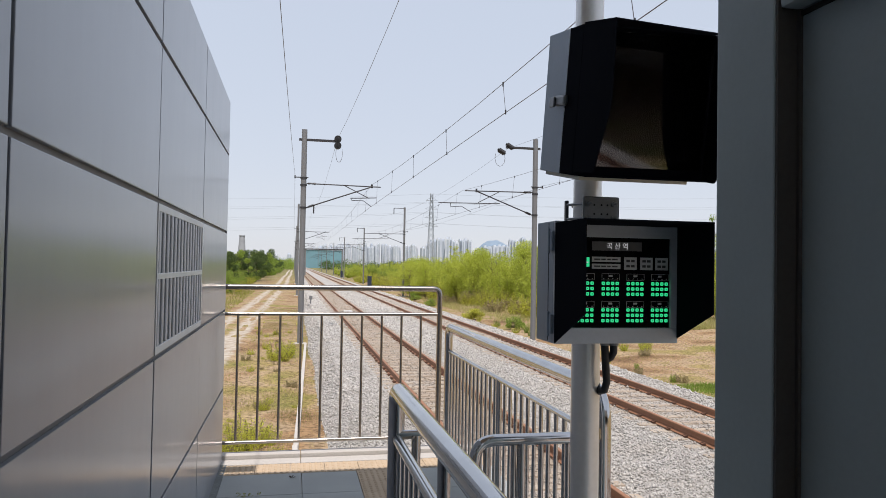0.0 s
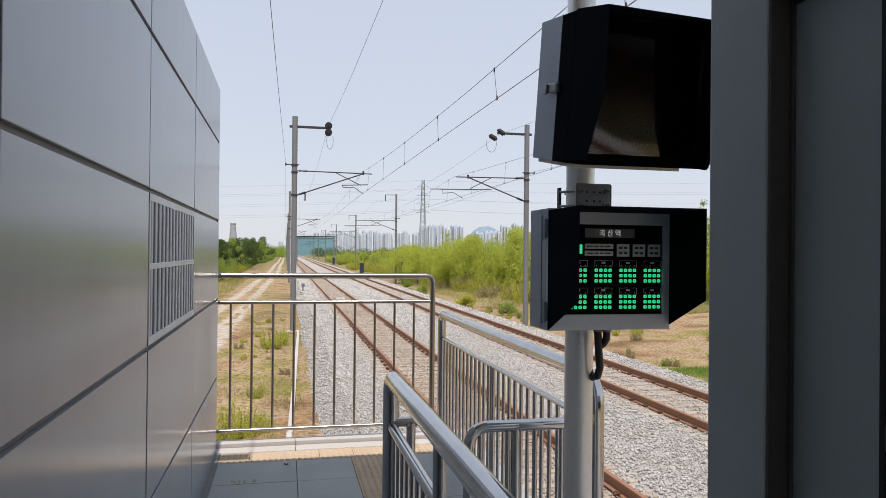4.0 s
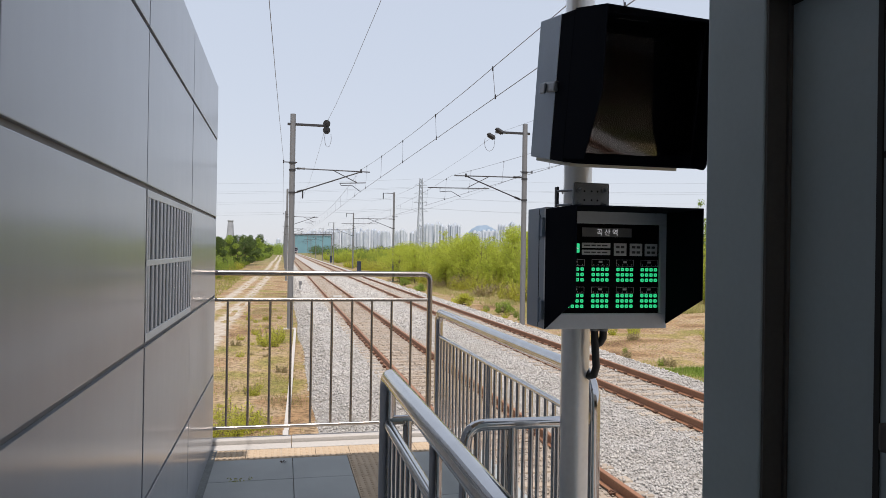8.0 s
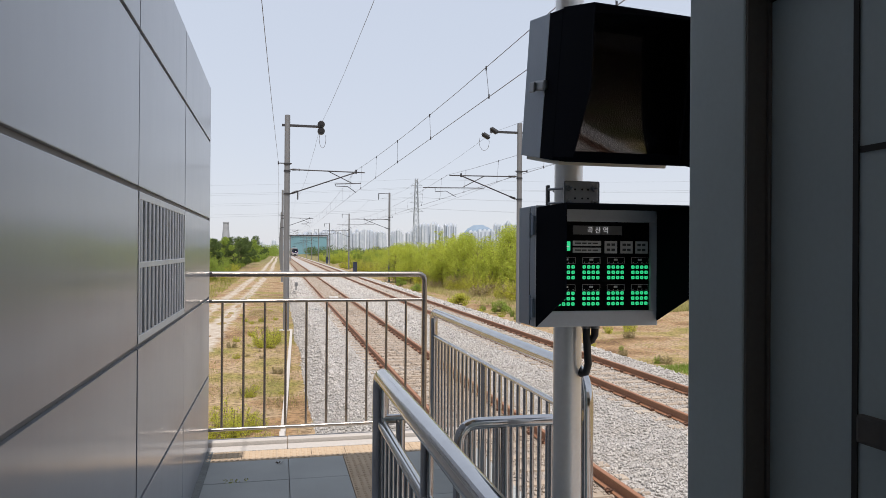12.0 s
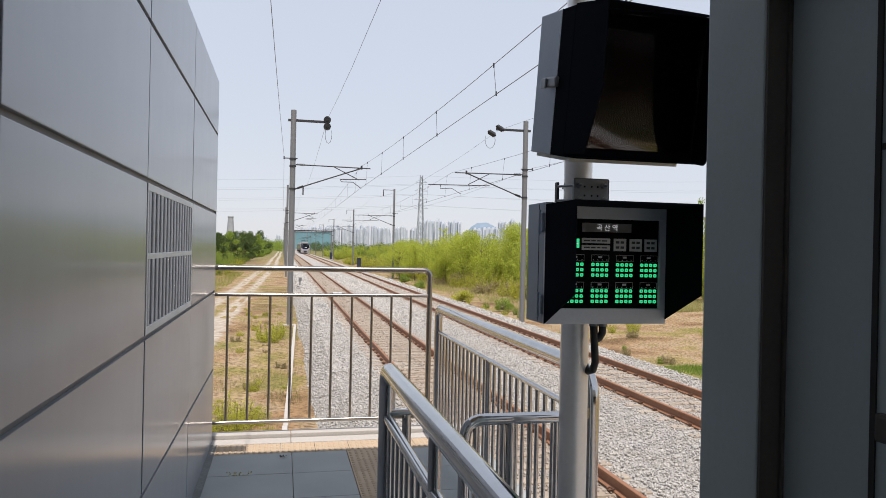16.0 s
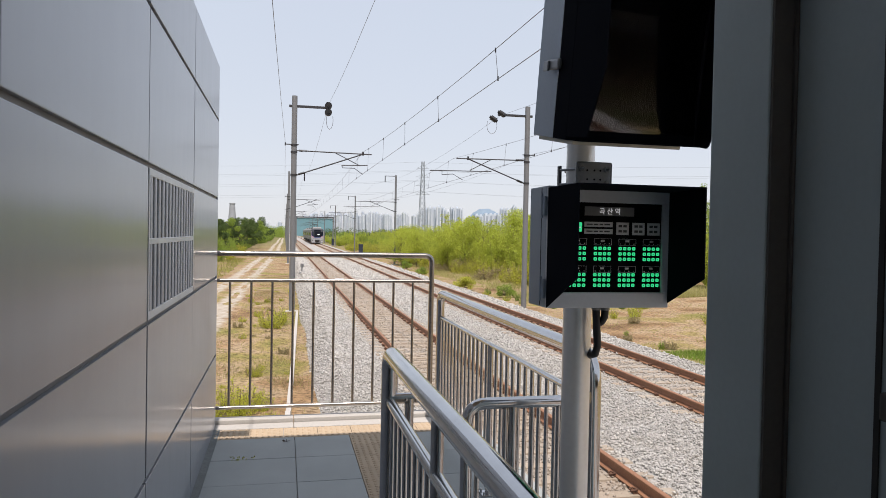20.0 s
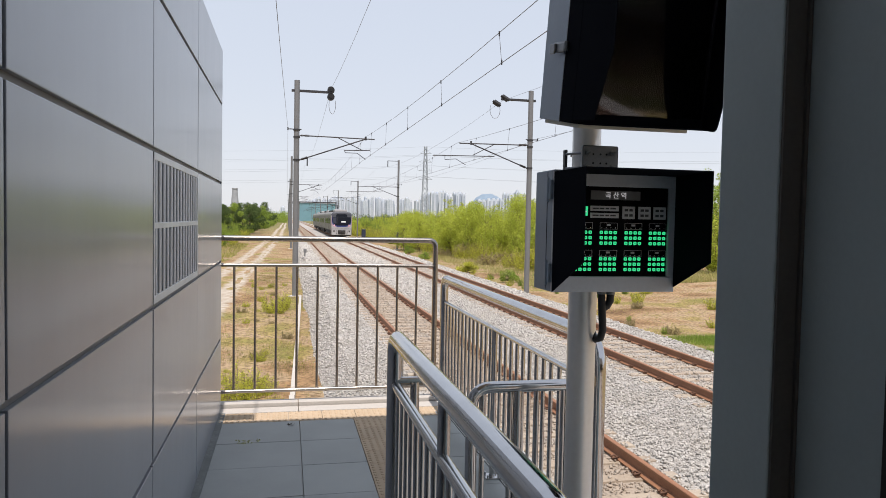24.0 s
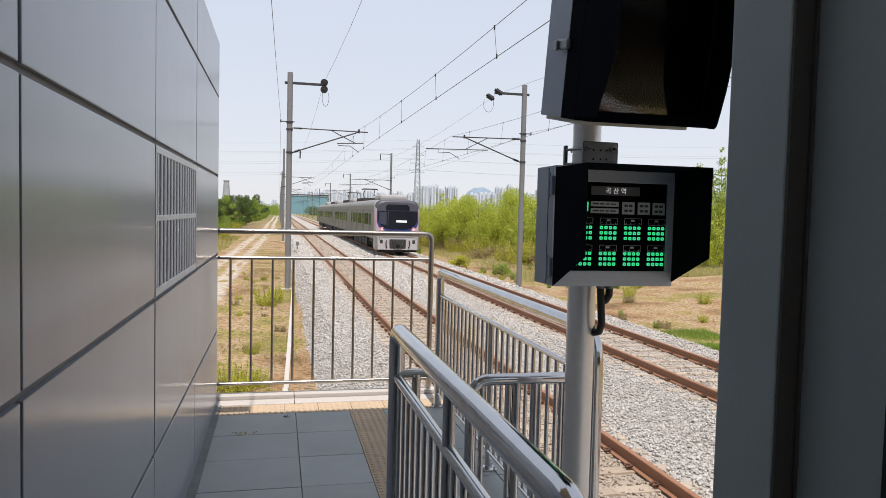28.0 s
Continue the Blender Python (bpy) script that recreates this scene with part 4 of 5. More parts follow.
def wires():
    def span(name, label, pts, r, group="overhead wires"):
        o = part(name, tubem(pts, r, 5), M["wire"])
        tagged(o, label, "wire", group)
        return o

    stops = [-16.5, 33.5, 84, 134, 184, 234, 284, 334, 384]
    for cx, zm, zc, x0, x1, y1 in ((0.0, 6.73, 5.65, 0.20, -0.06, 11.6), (FAR, 6.66, 5.55, 0.1, -0.1, 10.8)):
        def sag(y):
            a = max(q for q in stops[:-1] if q <= y)
            c = stops[stops.index(a) + 1]
            t = (y - a) / (c - a)
            return zm - 4 * 0.58 * t * (1 - t)

        def lateral(y):
            a = max(q for q in stops[:-1] if q <= y)
            i = stops.index(a)
            t = (y - a) / (stops[i + 1] - a)
            u, v = (x0, x1) if i % 2 == 0 else (x1, x0)
            return cx + u + (v - u) * t

        ys = [a + (c - a) * k / 10 for a, c in zip(stops, stops[1:]) for k in range(10)]
        span("messenger_wire", "thin dark messenger wire over the track", [(cx, y, sag(y)) for y in ys], 0.0062)
        o = span("contact_wire", "thin dark contact wire over the track", [(lateral(y), y, zc) for y in stops[:-1]], 0.0068)
        for k in range(-4, 46):
            y = y1 + 4.77 * k
            if y < 240:
                part("dropper", tubem([(lateral(y), y, zc), (cx, y, sag(y))], 0.005, 4), M["wire"], o)
                if y < 40:
                    part("dropper_clamp", tubem([(lateral(y), y, zc - 0.03), (lateral(y), y, zc + 0.05)], 0.014, 5), M["iron"], o)
                    part("dropper_clamp", tubem([(cx, y, sag(y) - 0.05), (cx, y, sag(y) + 0.03)], 0.014, 5), M["iron"], o)
    for name, x, zs, low in (("feeder_wire", -3.56, 7.05, 0.45), ("earth_wire", -1.62, 8.88, 0.77), ("earth_wire", 6.80, 8.85, 0.77), ("feeder_wire", 8.64, 7.05, 0.45)):
        pts = []
        for a, c in zip(stops, stops[1:]):
            for k in range(8):
                t = k / 8
                pts.append((x - (0.5 * max(0, 33.5 - a - (c - a) * t) / 50 if x == -3.56 else 0), a + (c - a) * t, zs - 4 * low * t * (1 - t)))
        span(name, "thin dark overhead line wire", pts, 0.0058)


wires()


# ---- train ----
def train_material(name, colour, rough, metal=0.0, stain=0.2):
    return material(name, colour, rough, metal, grain=0.08, grain_size=0.05, stain=stain, stain_size=0.8, pieces=-1)


M["t_steel"] = train_material("train_steel", (0.22, 0.215, 0.195), 0.45, 0.25, 0.3)
M["t_white"] = train_material("train_cab_silver", (0.40, 0.39, 0.39), 0.4, 0.15)
M["t_roof"] = train_material("train_roof", (0.22, 0.22, 0.22), 0.7)
M["t_glass"] = train_material("train_glass", (0.008, 0.009, 0.014), 0.12)
M["t_glass"].node_tree.nodes["Principled BSDF"].inputs["Specular IOR Level"].default_value = 0.2
M["t_dark"] = train_material("train_underframe", (0.035, 0.032, 0.03), 0.8)
M["t_blue"] = train_material("train_blue", (0.018, 0.028, 0.14), 0.35)
M["t_pink"] = train_material("train_pink", (0.58, 0.28, 0.36), 0.4)
M["t_lamp"] = material("train_headlamp", (0.6, 0.5, 0.48), 0.2, emit=((1.0, 0.6, 0.55), 0.12))
M["t_sign"] = material("train_sign", (0.7, 0.7, 0.7), 0.4, emit=((0.9, 0.92, 1.0), 0.22))
M["t_hood"] = train_material("train_hood", (0.05, 0.053, 0.066), 0.45)


def section(w=1.56, zb=1.0, zt=3.80, r=0.45):
    pts = [(-w, zb), (-w - 0.0, 1.6), (-w, zt - r)]
    for k in range(1, 6):
        a = k / 6 * math.pi / 2
        pts.append((-w + r * (1 - math.cos(a)), zt - r + r * math.sin(a) * 0.9))
    return pts + [(-x, z) for x, z in pts[::-1]]


def make_train():
    t = thing("train", (FAR, 48.5, 0), "silver commuter train with dark cab window, blue and pink front", "train")
    CL = 19.5
    shared = {}
    for c in range(4):
        y0 = 1.15 if c == 0 else c * CL
        y1 = (c + 1) * CL - 0.5
        body = part("car", prism(bmesh.new(), section(), y0, y1), M["t_steel"], t, "stainless steel passenger car with windows and doors")
        part("roof", prism(bmesh.new(), [(-1.2, 3.70), (-0.9, 3.82), (-0.4, 3.87), (0.4, 3.87), (0.9, 3.82), (1.2, 3.70)], y0, y1), M["t_roof"], body)
        part("underframe", boxm(-1.25, 1.25, y0 + 0.6, y1 - 0.3, 0.62, 1.0, 0.02), M["t_dark"], body)
        for k in range(5):
            ya = y0 + 5.0 + k * 2.0
            part("equipment_box", boxm(-1.42, 1.42, ya, ya + 1.5, 0.32, 0.9, 0.04), M["t_dark"], body)
        for yc in (y0 + 2.6, y1 - 2.8):
            bg = part("bogie", boxm(-1.15, 1.15, yc - 1.5, yc + 1.5, 0.35, 0.72, 0.05), M["t_dark"], body)
            for dy in (-1.05, 1.05):
                for x in (-0.75, 0.75):
                    part("wheel", tubem([(x - 0.065, yc + dy, 0.43), (x + 0.065, yc + dy, 0.43)], 0.43, 18), M["t_dark"], body)
        n_doors = 4
        pitch = (y1 - y0) / n_doors
        for k in range(n_doors):
            yd = y0 + pitch * (k + 0.5)
            for s in (-1, 1):
                d = part("door", boxm(*sorted((s * 1.556, s * 1.575)), yd - 0.65, yd + 0.65, 1.05, 2.95, 0.006), M["t_door"], body)
                for dy in (-0.33, 0.33):
                    part("door_window", boxm(*sorted((s * 1.572, s * 1.580)), yd + dy - 0.22, yd + dy + 0.22, 1.95, 2.75, 0.003), M["t_sideglass"], body)
                part("door_gap", boxm(*sorted((s * 1.57, s * 1.5765)), yd - 0.012, yd + 0.012, 1.05, 2.95), M["t_dark"], body)
                yw = yd + pitch * 0.5
                if k < n_doors - 1:
                    for dy in (-0.62, 0.62):
                        part("window", boxm(*sorted((s * 1.555, s * 1.568)), yw + dy - 0.52, yw + dy + 0.52, 1.95, 2.80, 0.004), M["t_sideglass"], body)
        for s in (-1, 1):
            part("waist_band", boxm(*sorted((s * 1.555, s * 1.566)), y0 + 0.02, y1 - 0.02, 2.97, 3.06), M["t_door"], body)
            part("sill_band", boxm(*sorted((s * 1.555, s * 1.565)), y0 + 0.02, y1 - 0.02, 1.02, 1.10), M["t_roof"], body)
        if c < 3:
            part("gangway", boxm(-1.0, 1.0, y1, y1 + 0.5, 0.9, 3.4), M["t_dark"], body)
        ac = part("air_conditioner", boxm(-1.0, 1.0, y0 + (0.9 if c == 0 else 2.0), y0 + (4.0 if c == 0 else 5.5), 3.80, 4.16, 0.12), M["t_white"], body, "white roof air conditioner")
        if c in (0, 1, 2):
            yp = y0 + (15.0 if c == 0 else 11.5)
            part("roof_gear", boxm(-0.9, 0.9, yp - 3.0, yp + 2.6, 3.8, 4.10, 0.03), M["t_dark"], body)
            if c in (0, 1):
                bm = bmesh.new()
                for x in (-0.55, 0.55):
                    tube(bm, [(x, yp - 0.6, 4.1), (x * 0.9, yp + 0.9, 4.5), (x * 0.8, yp - 0.1, 4.92)], 0.035, 6)
                tube(bm, [(-0.72, yp - 0.1, 4.86), (-0.6, yp - 0.1, 4.97), (0.6, yp - 0.1, 4.97), (0.72, yp - 0.1, 4.86)], 0.04, 6)
                tube(bm, [(-0.75, yp + 0.2, 4.94), (0.75, yp + 0.2, 4.94)], 0.035, 6)
                part("pantograph", bm, M["t_dark"], body, "dark raised pantograph")
    # rounded cab: stacked rings bulging forward
    def ring(y, w, zb, zt, r):
        return [(x, y, z) for x, z in section(w, zb, zt, r)]

    rings = [ring(1.15, 1.56, 0.34, 3.80, 0.45), ring(0.5, 1.56, 0.30, 3.80, 0.48), ring(0.18, 1.54, 0.28, 3.76, 0.52), ring(0.05, 1.48, 0.28, 3.70, 0.55), ring(0.0, 1.40, 0.30, 3.62, 0.58)]
    # lean the upper part back
    rings = [[(x, y + (z - 0.46) * 0.10 * (1 - y / 1.15), z) for x, y, z in rg] for rg in rings]
    bm = bmesh.new()
    R = [[bm.verts.new(p) for p in rg] for rg in rings]
    for a, b in zip(R, R[1:]):
        n = len(a)
        for i in range(n):
            f = bm.faces.new((a[i], a[(i + 1) % n], b[(i + 1) % n], b[i]))
            f.smooth = True
            if a is not R[0] and f.calc_center_median().z > 2.8:
                f.material_index = 1
    bm.faces.new(R[-1])
    bmesh.ops.recalc_face_normals(bm, faces=bm.faces)
    cab = part("cab", bm, [M["t_white"], M["t_hood"]], t, "silver rounded driving cab with dark grey hood")

    def front(x, z):
        a = abs(x)
        bulge = max(0, min(a, 1.48) - 1.40) * 0.625 + max(0, a - 1.48) * 2.17
        return (z - 0.46) * 0.10 + bulge - 0.012

    def patch(name, outline, mat, out, label=""):
        b2 = bmesh.new()
        b2.faces.new([b2.verts.new((x, 0, z)) for x, z in outline])
        for x in (-1.48, -1.40, 1.40, 1.48):
            bmesh.ops.bisect_plane(b2, geom=[*b2.verts, *b2.edges, *b2.faces], plane_co=(x, 0, 0), plane_no=(1, 0, 0))
        ext = bmesh.ops.extrude_face_region(b2, geom=list(b2.faces))
        back = {v for v in ext["geom"] if isinstance(v, bmesh.types.BMVert)}
        for v in b2.verts:
            v.co.y = front(v.co.x, v.co.z) - (-0.04 if v in back else out)
        bmesh.ops.recalc_face_normals(b2, faces=b2.faces)
        return part(name, b2, mat, cab, label)

    patch("hood", [(-1.47, 2.78), (1.47, 2.78), (1.46, 3.05), (1.36, 3.30), (1.16, 3.50), (0.84, 3.61), (-0.84, 3.61), (-1.16, 3.50), (-1.36, 3.30), (-1.46, 3.05)], M["t_hood"], 0.004, "dark grey hood over the window")
    patch("windscreen", [(-1.38, 2.99), (-1.40, 2.50), (-1.34, 2.20), (-1.20, 1.98), (-0.95, 1.80), (-0.6, 1.70), (0.6, 1.70), (0.95, 1.80), (1.20, 1.98), (1.34, 2.20), (1.40, 2.50), (1.38, 2.99)], M["t_glass"], 0.010, "large black windscreen")
    patch("blue_band", [(-1.46, 2.95), (-1.47, 2.20), (-1.34, 1.88), (-1.04, 1.66), (-0.65, 1.52), (0.65, 1.52), (1.04, 1.66), (1.34, 1.88), (1.47, 2.20), (1.46, 2.95)], M["t_blue"], 0.006, "deep blue band round the windscreen")
    patch("pink_band", [(-1.50, 2.10), (-1.38, 1.80), (-1.05, 1.60), (-0.72, 1.48), (0.72, 1.48), (1.05, 1.60), (1.38, 1.80), (1.50, 2.10), (1.50, 1.92), (1.34, 1.68), (1.0, 1.48), (-1.0, 1.48), (-1.34, 1.68), (-1.50, 1.92)], M["t_pink"], 0.005, "pink band")
    for s in (-1, 1):
        patch("pillar_band", [(s * 1.475, 3.05), (s * 1.53, 2.95), (s * 1.53, 1.7), (s * 1.475, 1.85)], M["t_pink"], 0.007, "pink corner stripe")
    patch("destination_display", [(-0.84, 3.02), (0.84, 3.02), (0.84, 3.28), (0.70, 3.44), (-0.70, 3.44), (-0.84, 3.28)], M["t_glass"], 0.014)
    patch("route_sign", [(-0.10, 2.20), (0.64, 2.20), (0.64, 2.34), (-0.10, 2.34)], M["t_sign"], 0.016, "lit white route sign")
    patch("wiper_post", [(-0.72, 1.95), (-0.68, 1.95), (-0.64, 2.98), (-0.68, 2.98)], M["t_dark"], 0.018)
    patch("side_pane", [(-1.30, 2.10), (-0.80, 2.00), (-0.78, 2.92), (-1.30, 2.92)], M["t_pane"], 0.013, "smoked side pane")
    for s in (-1, 1):
        ring_bm = tubem([(s * 1.10, front(1.10, 1.70) - 0.03, 1.72), (s * 1.10, 0.12, 1.72)], 0.15, 14)
        part("lamp_surround", ring_bm, M["t_pink"], cab)
        part("headlamp", tubem([(s * 1.12, front(1.1, 1.70) - 0.045, 1.70), (s * 1.12, 0.12, 1.70)], 0.085, 12), M["t_lamp"], cab, "round headlamp")
        part("tail_lamp", tubem([(s * 0.99, front(1.0, 1.78) - 0.045, 1.78), (s * 0.99, 0.12, 1.78)], 0.05, 10), M["t_dark"], cab)
        part("marker_lamp", boxm(s * 1.14 - 0.10, s * 1.14 + 0.10, front(1.1, 0.9) - 0.02, 0.1, 0.72, 0.98, 0.03), M["t_dark"], cab)
        part("hose", tubem([(s * 0.80, -0.03, 0.95), (s * 0.84, -0.10, 0.72), (s * 0.80, -0.08, 0.52), (s * 0.74, 0.0, 0.42)], 0.035, 8), M["t_dark"], cab, "black brake hose")
        part("step", boxm(s * 1.2 - 0.2, s * 1.2 + 0.2, 0.3, 0.7, 0.12, 0.32, 0.01), M["t_dark"], cab)
        part("grab_rail", tubem([(s * 1.30, front(1.3, 1.2) - 0.05, 1.0), (s * 1.30, front(1.3, 1.4) - 0.06, 1.40)], 0.018, 6), M["t_hood"], cab)
    part("coupler_pocket", boxm(-0.58, 0.58, -0.03, 0.06, 0.36, 1.02, 0.06), M["t_dark"], cab)
    part("coupler", tubem([(0, -0.42, 0.85), (0, 0.0, 0.85)], 0.13, 10), M["iron"], cab)
    part("coupler_head", boxm(-0.20, 0.20, -0.58, -0.36, 0.66, 1.02, 0.05), M["iron"], cab)
    for x in (-0.38, 0.38):
        part("jumper_cable", tubem([(x, -0.03, 0.95), (x * 0.8, -0.14, 0.62), (x * 0.3, -0.12, 0.55)], 0.03, 6), M["iron"], cab)
    part("apron_seam", boxm(-1.2, 1.2, -0.012, 0.02, 1.30, 1.325), M["t_hood"], cab)
    part("buffer_beam", boxm(-1.2, 1.2, 0.3, 1.1, 0.12, 0.32, 0.03), M["t_dark"], cab)
    return t


M["t_door"] = train_material("train_door", (0.155, 0.15, 0.135), 0.45, 0.25, 0.3)
M["t_sideglass"] = train_material("train_side_glass", (0.03, 0.032, 0.025), 0.08)
M["t_pane"] = train_material("train_side_pane", (0.03, 0.033, 0.05), 0.1)
train = make_train()


# ---- dirt road, trough and small trackside things ----
def road_centre(y):
    return -5.0 - 3.3 * math.exp(-(y - 5) / 68) + 0.12 * math.sin(y * 0.06)


def road_material():
    """Two pale wheel tracks worn through the grass; U of the strip's map runs across the road."""
    m = M["ground"].copy()
    m.name = "dirt_road"
    nt = m.node_tree
    b = nt.nodes["Principled BSDF"]
    grass_colour = b.inputs["Base Color"].links[0].from_socket
    uv = nt.nodes.new("ShaderNodeUVMap")
    sx = nt.nodes.new("ShaderNodeSeparateXYZ")
    nt.links.new(uv.outputs[0], sx.inputs[0])
    g = nt.nodes.new("ShaderNodeNewGeometry")

    def nz(scale, detail):
        k = nt.nodes.new("ShaderNodeTexNoise")
        k.inputs["Scale"].default_value, k.inputs["Detail"].default_value = scale, detail
        nt.links.new(g.outputs["Position"], k.inputs["Vector"])
        return k.outputs["Fac"]

    def math2(op, a, c):
        k = nt.nodes.new("ShaderNodeMath")
        k.operation = op
        for sock, v in zip(k.inputs, (a, c)):
            if isinstance(v, (int, float)):
                sock.default_value = v
            else:
                nt.links.new(v, sock)
        return k.outputs[0]

    d = math2("ABSOLUTE", math2("SUBTRACT", math2("ABSOLUTE", sx.outputs["X"], 0), 0.68), 0)
    far_in = math2("MULTIPLY", math2("MINIMUM", math2("MAXIMUM", math2("SUBTRACT", 44, sx.outputs["Y"]), 0), 18), 0.022)
    d = math2("SUBTRACT", d, far_in)
    edge = math2("ADD", d, math2("MULTIPLY", math2("SUBTRACT", nz(1.1, 8), 0.5), 1.1))
    r = nt.nodes.new("ShaderNodeMapRange")
    r.interpolation_type = "SMOOTHSTEP"
    r.inputs["From Min"].default_value, r.inputs["From Max"].default_value = 0.50, 0.16
    nt.links.new(edge, r.inputs["Value"])
    soil = nt.nodes.new("ShaderNodeValToRGB")
    for e, (p, c) in zip(soil.color_ramp.elements, ((0.35, (0.30, 0.25, 0.19)), (0.65, (0.46, 0.41, 0.345)))):
        e.position, e.color = p, (*c, 1)
    nt.links.new(nz(2.6, 9), soil.inputs[0])
    x = nt.nodes.new("ShaderNodeMix")
    x.data_type = "RGBA"
    nt.links.new(r.outputs[0], x.inputs["Factor"])
    nt.links.new(grass_colour, x.inputs["A"])
    nt.links.new(soil.outputs[0], x.inputs["B"])
    nt.links.new(x.outputs["Result"], b.inputs["Base Color"])
    return m


def dirt_road():
    vs, fs, uvs = [], [], []
    us = [-1.9 + 0.19 * k for k in range(21)]
    ys = [12 + 0.75 * k for k in range(150)] + [124.5 + 6 * k for k in range(45)]
    for y in ys:
        c = road_centre(y)
        for u in us:
            x = c + u
            rutted = 0.05 * math.exp(-((abs(u) - 0.68) / 0.3) ** 2)
            rim = min(1.0, (1.9 - abs(u)) / 0.5)
            z = ground_height(x, y) + noise.noise((x * 0.15, y * 0.15, 0)) * 0.14 + noise.noise((x * 0.6, y * 0.6, 3)) * 0.05 + 0.11 * rim - 0.06 - rutted + (0.12 * min(1, (y - 110) / 20) if y > 110 else 0)
            vs.append((x, y, z))
            uvs.append((u, y))
    n = len(us)
    for j in range(len(ys) - 1):
        for i in range(n - 1):
            a = j * n + i
            fs.append((a, a + 1, a + n + 1, a + n))
    ob = raw("dirt_road", vs, fs, road_material(), smooth=True)
    layer = ob.data.uv_layers.new(name="across")
    layer.data.foreach_set("uv", [c for f in fs for k in f for c in uvs[k]])
    tagged(ob, "pale two-rut dirt road worn through dry grass", "road", kind="structure")


dirt_road()


def trough():
    t = thing("cable_trough", (0, 0, 0), "pale concrete cable trough lids beside the ballast", "cable trough")
    me = None
    for i in range(25):
        if me is None:
            o = part("lid", boxm(-0.05, 0.05, 0, 0.993, -0.1, 0.05, 0.006), M["concrete"], t)
            me = o.data
        else:
            o = new("lid", me)
            o.parent = t
        y = 6.8 + i
        o.location = (-3.43 + max(0, y - 13) * 0.026 + random.uniform(-0.003, 0.003), y, GROUND + 0.12)
        o.rotation_euler.z = -math.atan(0.026) if y >= 13 else 0.0


trough()
M["navy"] = material("navy_cabinet", (0.022, 0.03, 0.055), 0.5, stain=0.3, stain_size=0.4)


def cabinet(x, y):
    c = thing("trackside_cabinet", (x, y, GROUND), "dark blue trackside equipment cabinet", "cabinet", "trackside cabinets")
    part("body", boxm(-0.30, 0.30, -0.3, 0.3, 0.15, 1.85, 0.05), M["navy"], c)
    part("lid", boxm(-0.33, 0.33, -0.34, 0.34, 1.85, 1.95, 0.03), M["navy"], c)
    part("plinth", boxm(-0.45, 0.45, -0.4, 0.4, -0.2, 0.15, 0.02), M["concrete"], c)


cabinet(7.85, 108)
cabinet(9.0, 190)


def marker(x, y):
    m = thing("marker_post", (x, y, -0.3), "small grey trackside marker post", "marker")
    part("stem", tubem([(0, 0, 0), (0, 0, 0.6)], 0.05, 8), M["mast"], m)
    part("head", boxm(-0.11, 0.13, -0.05, 0.05, 0.5, 0.78, 0.03), M["mast"], m)
    part("foot", boxm(-0.18, 0.22, -0.12, 0.12, 0.0, 0.12, 0.02), M["mast"], m)


marker(-2.2, 55)
bal = thing("balise", (0.0, 46.2, -0.165), "flat pale balise plate between the rails", "balise")
part("plate", boxm(-0.28, 0.28, -0.22, 0.22, 0.0, 0.09, 0.02), M["label"], bal)
part("bracket", boxm(-0.5, 0.5, -0.05, 0.05, 0.0, 0.03), M["iron"], bal)


# ---- plants ----
def leaf_material(name, colour, colour2, var=0.35):
    m = material(name, colour, 0.6, stain=0.8, stain_size=0.9, colour2=colour2, pieces=var, island=True, spec=0.25)
    b = m.node_tree.nodes["Principled BSDF"]
    b.inputs["Subsurface Weight"].default_value = 0.0
    tr = m.node_tree.nodes.new("ShaderNodeBsdfTranslucent")
    mix = m.node_tree.nodes.new("ShaderNodeMixShader")
    mix.inputs[0].default_value = 0.5
    out = m.node_tree.nodes["Material Output"]
    src = b.inputs["Base Color"].links[0].from_socket
    m.node_tree.links.new(src, tr.inputs["Color"])
    m.node_tree.links.new(b.outputs[0], mix.inputs[1])
    m.node_tree.links.new(tr.outputs[0], mix.inputs[2])
    m.node_tree.links.new(mix.outputs[0], out.inputs["Surface"])
    return m


M["leaf_lime"] = leaf_material("lime_leaves", (0.51, 0.56, 0.085), (0.38, 0.44, 0.06), 0.36)
M["leaf_bush"] = leaf_material("bush_leaves", (0.54, 0.54, 0.08), (0.40, 0.41, 0.06), 0.4)
M["leaf_green"] = leaf_material("green_leaves", (0.30, 0.39, 0.07), (0.20, 0.29, 0.05), 0.3)
M["leaf_dark"] = leaf_material("dark_leaves", (0.115, 0.165, 0.05), (0.075, 0.12, 0.04))
M["bark"] = material("bark", (0.16, 0.12, 0.085), 0.9, grain=0.4, grain_size=0.05)
M["drygrass"] = leaf_material("dry_grass_blades", (0.42, 0.35, 0.19), (0.35, 0.29, 0.15), 0.25)
M["greengrass"] = leaf_material("green_grass_blades", (0.35, 0.35, 0.085), (0.26, 0.27, 0.065), 0.35)


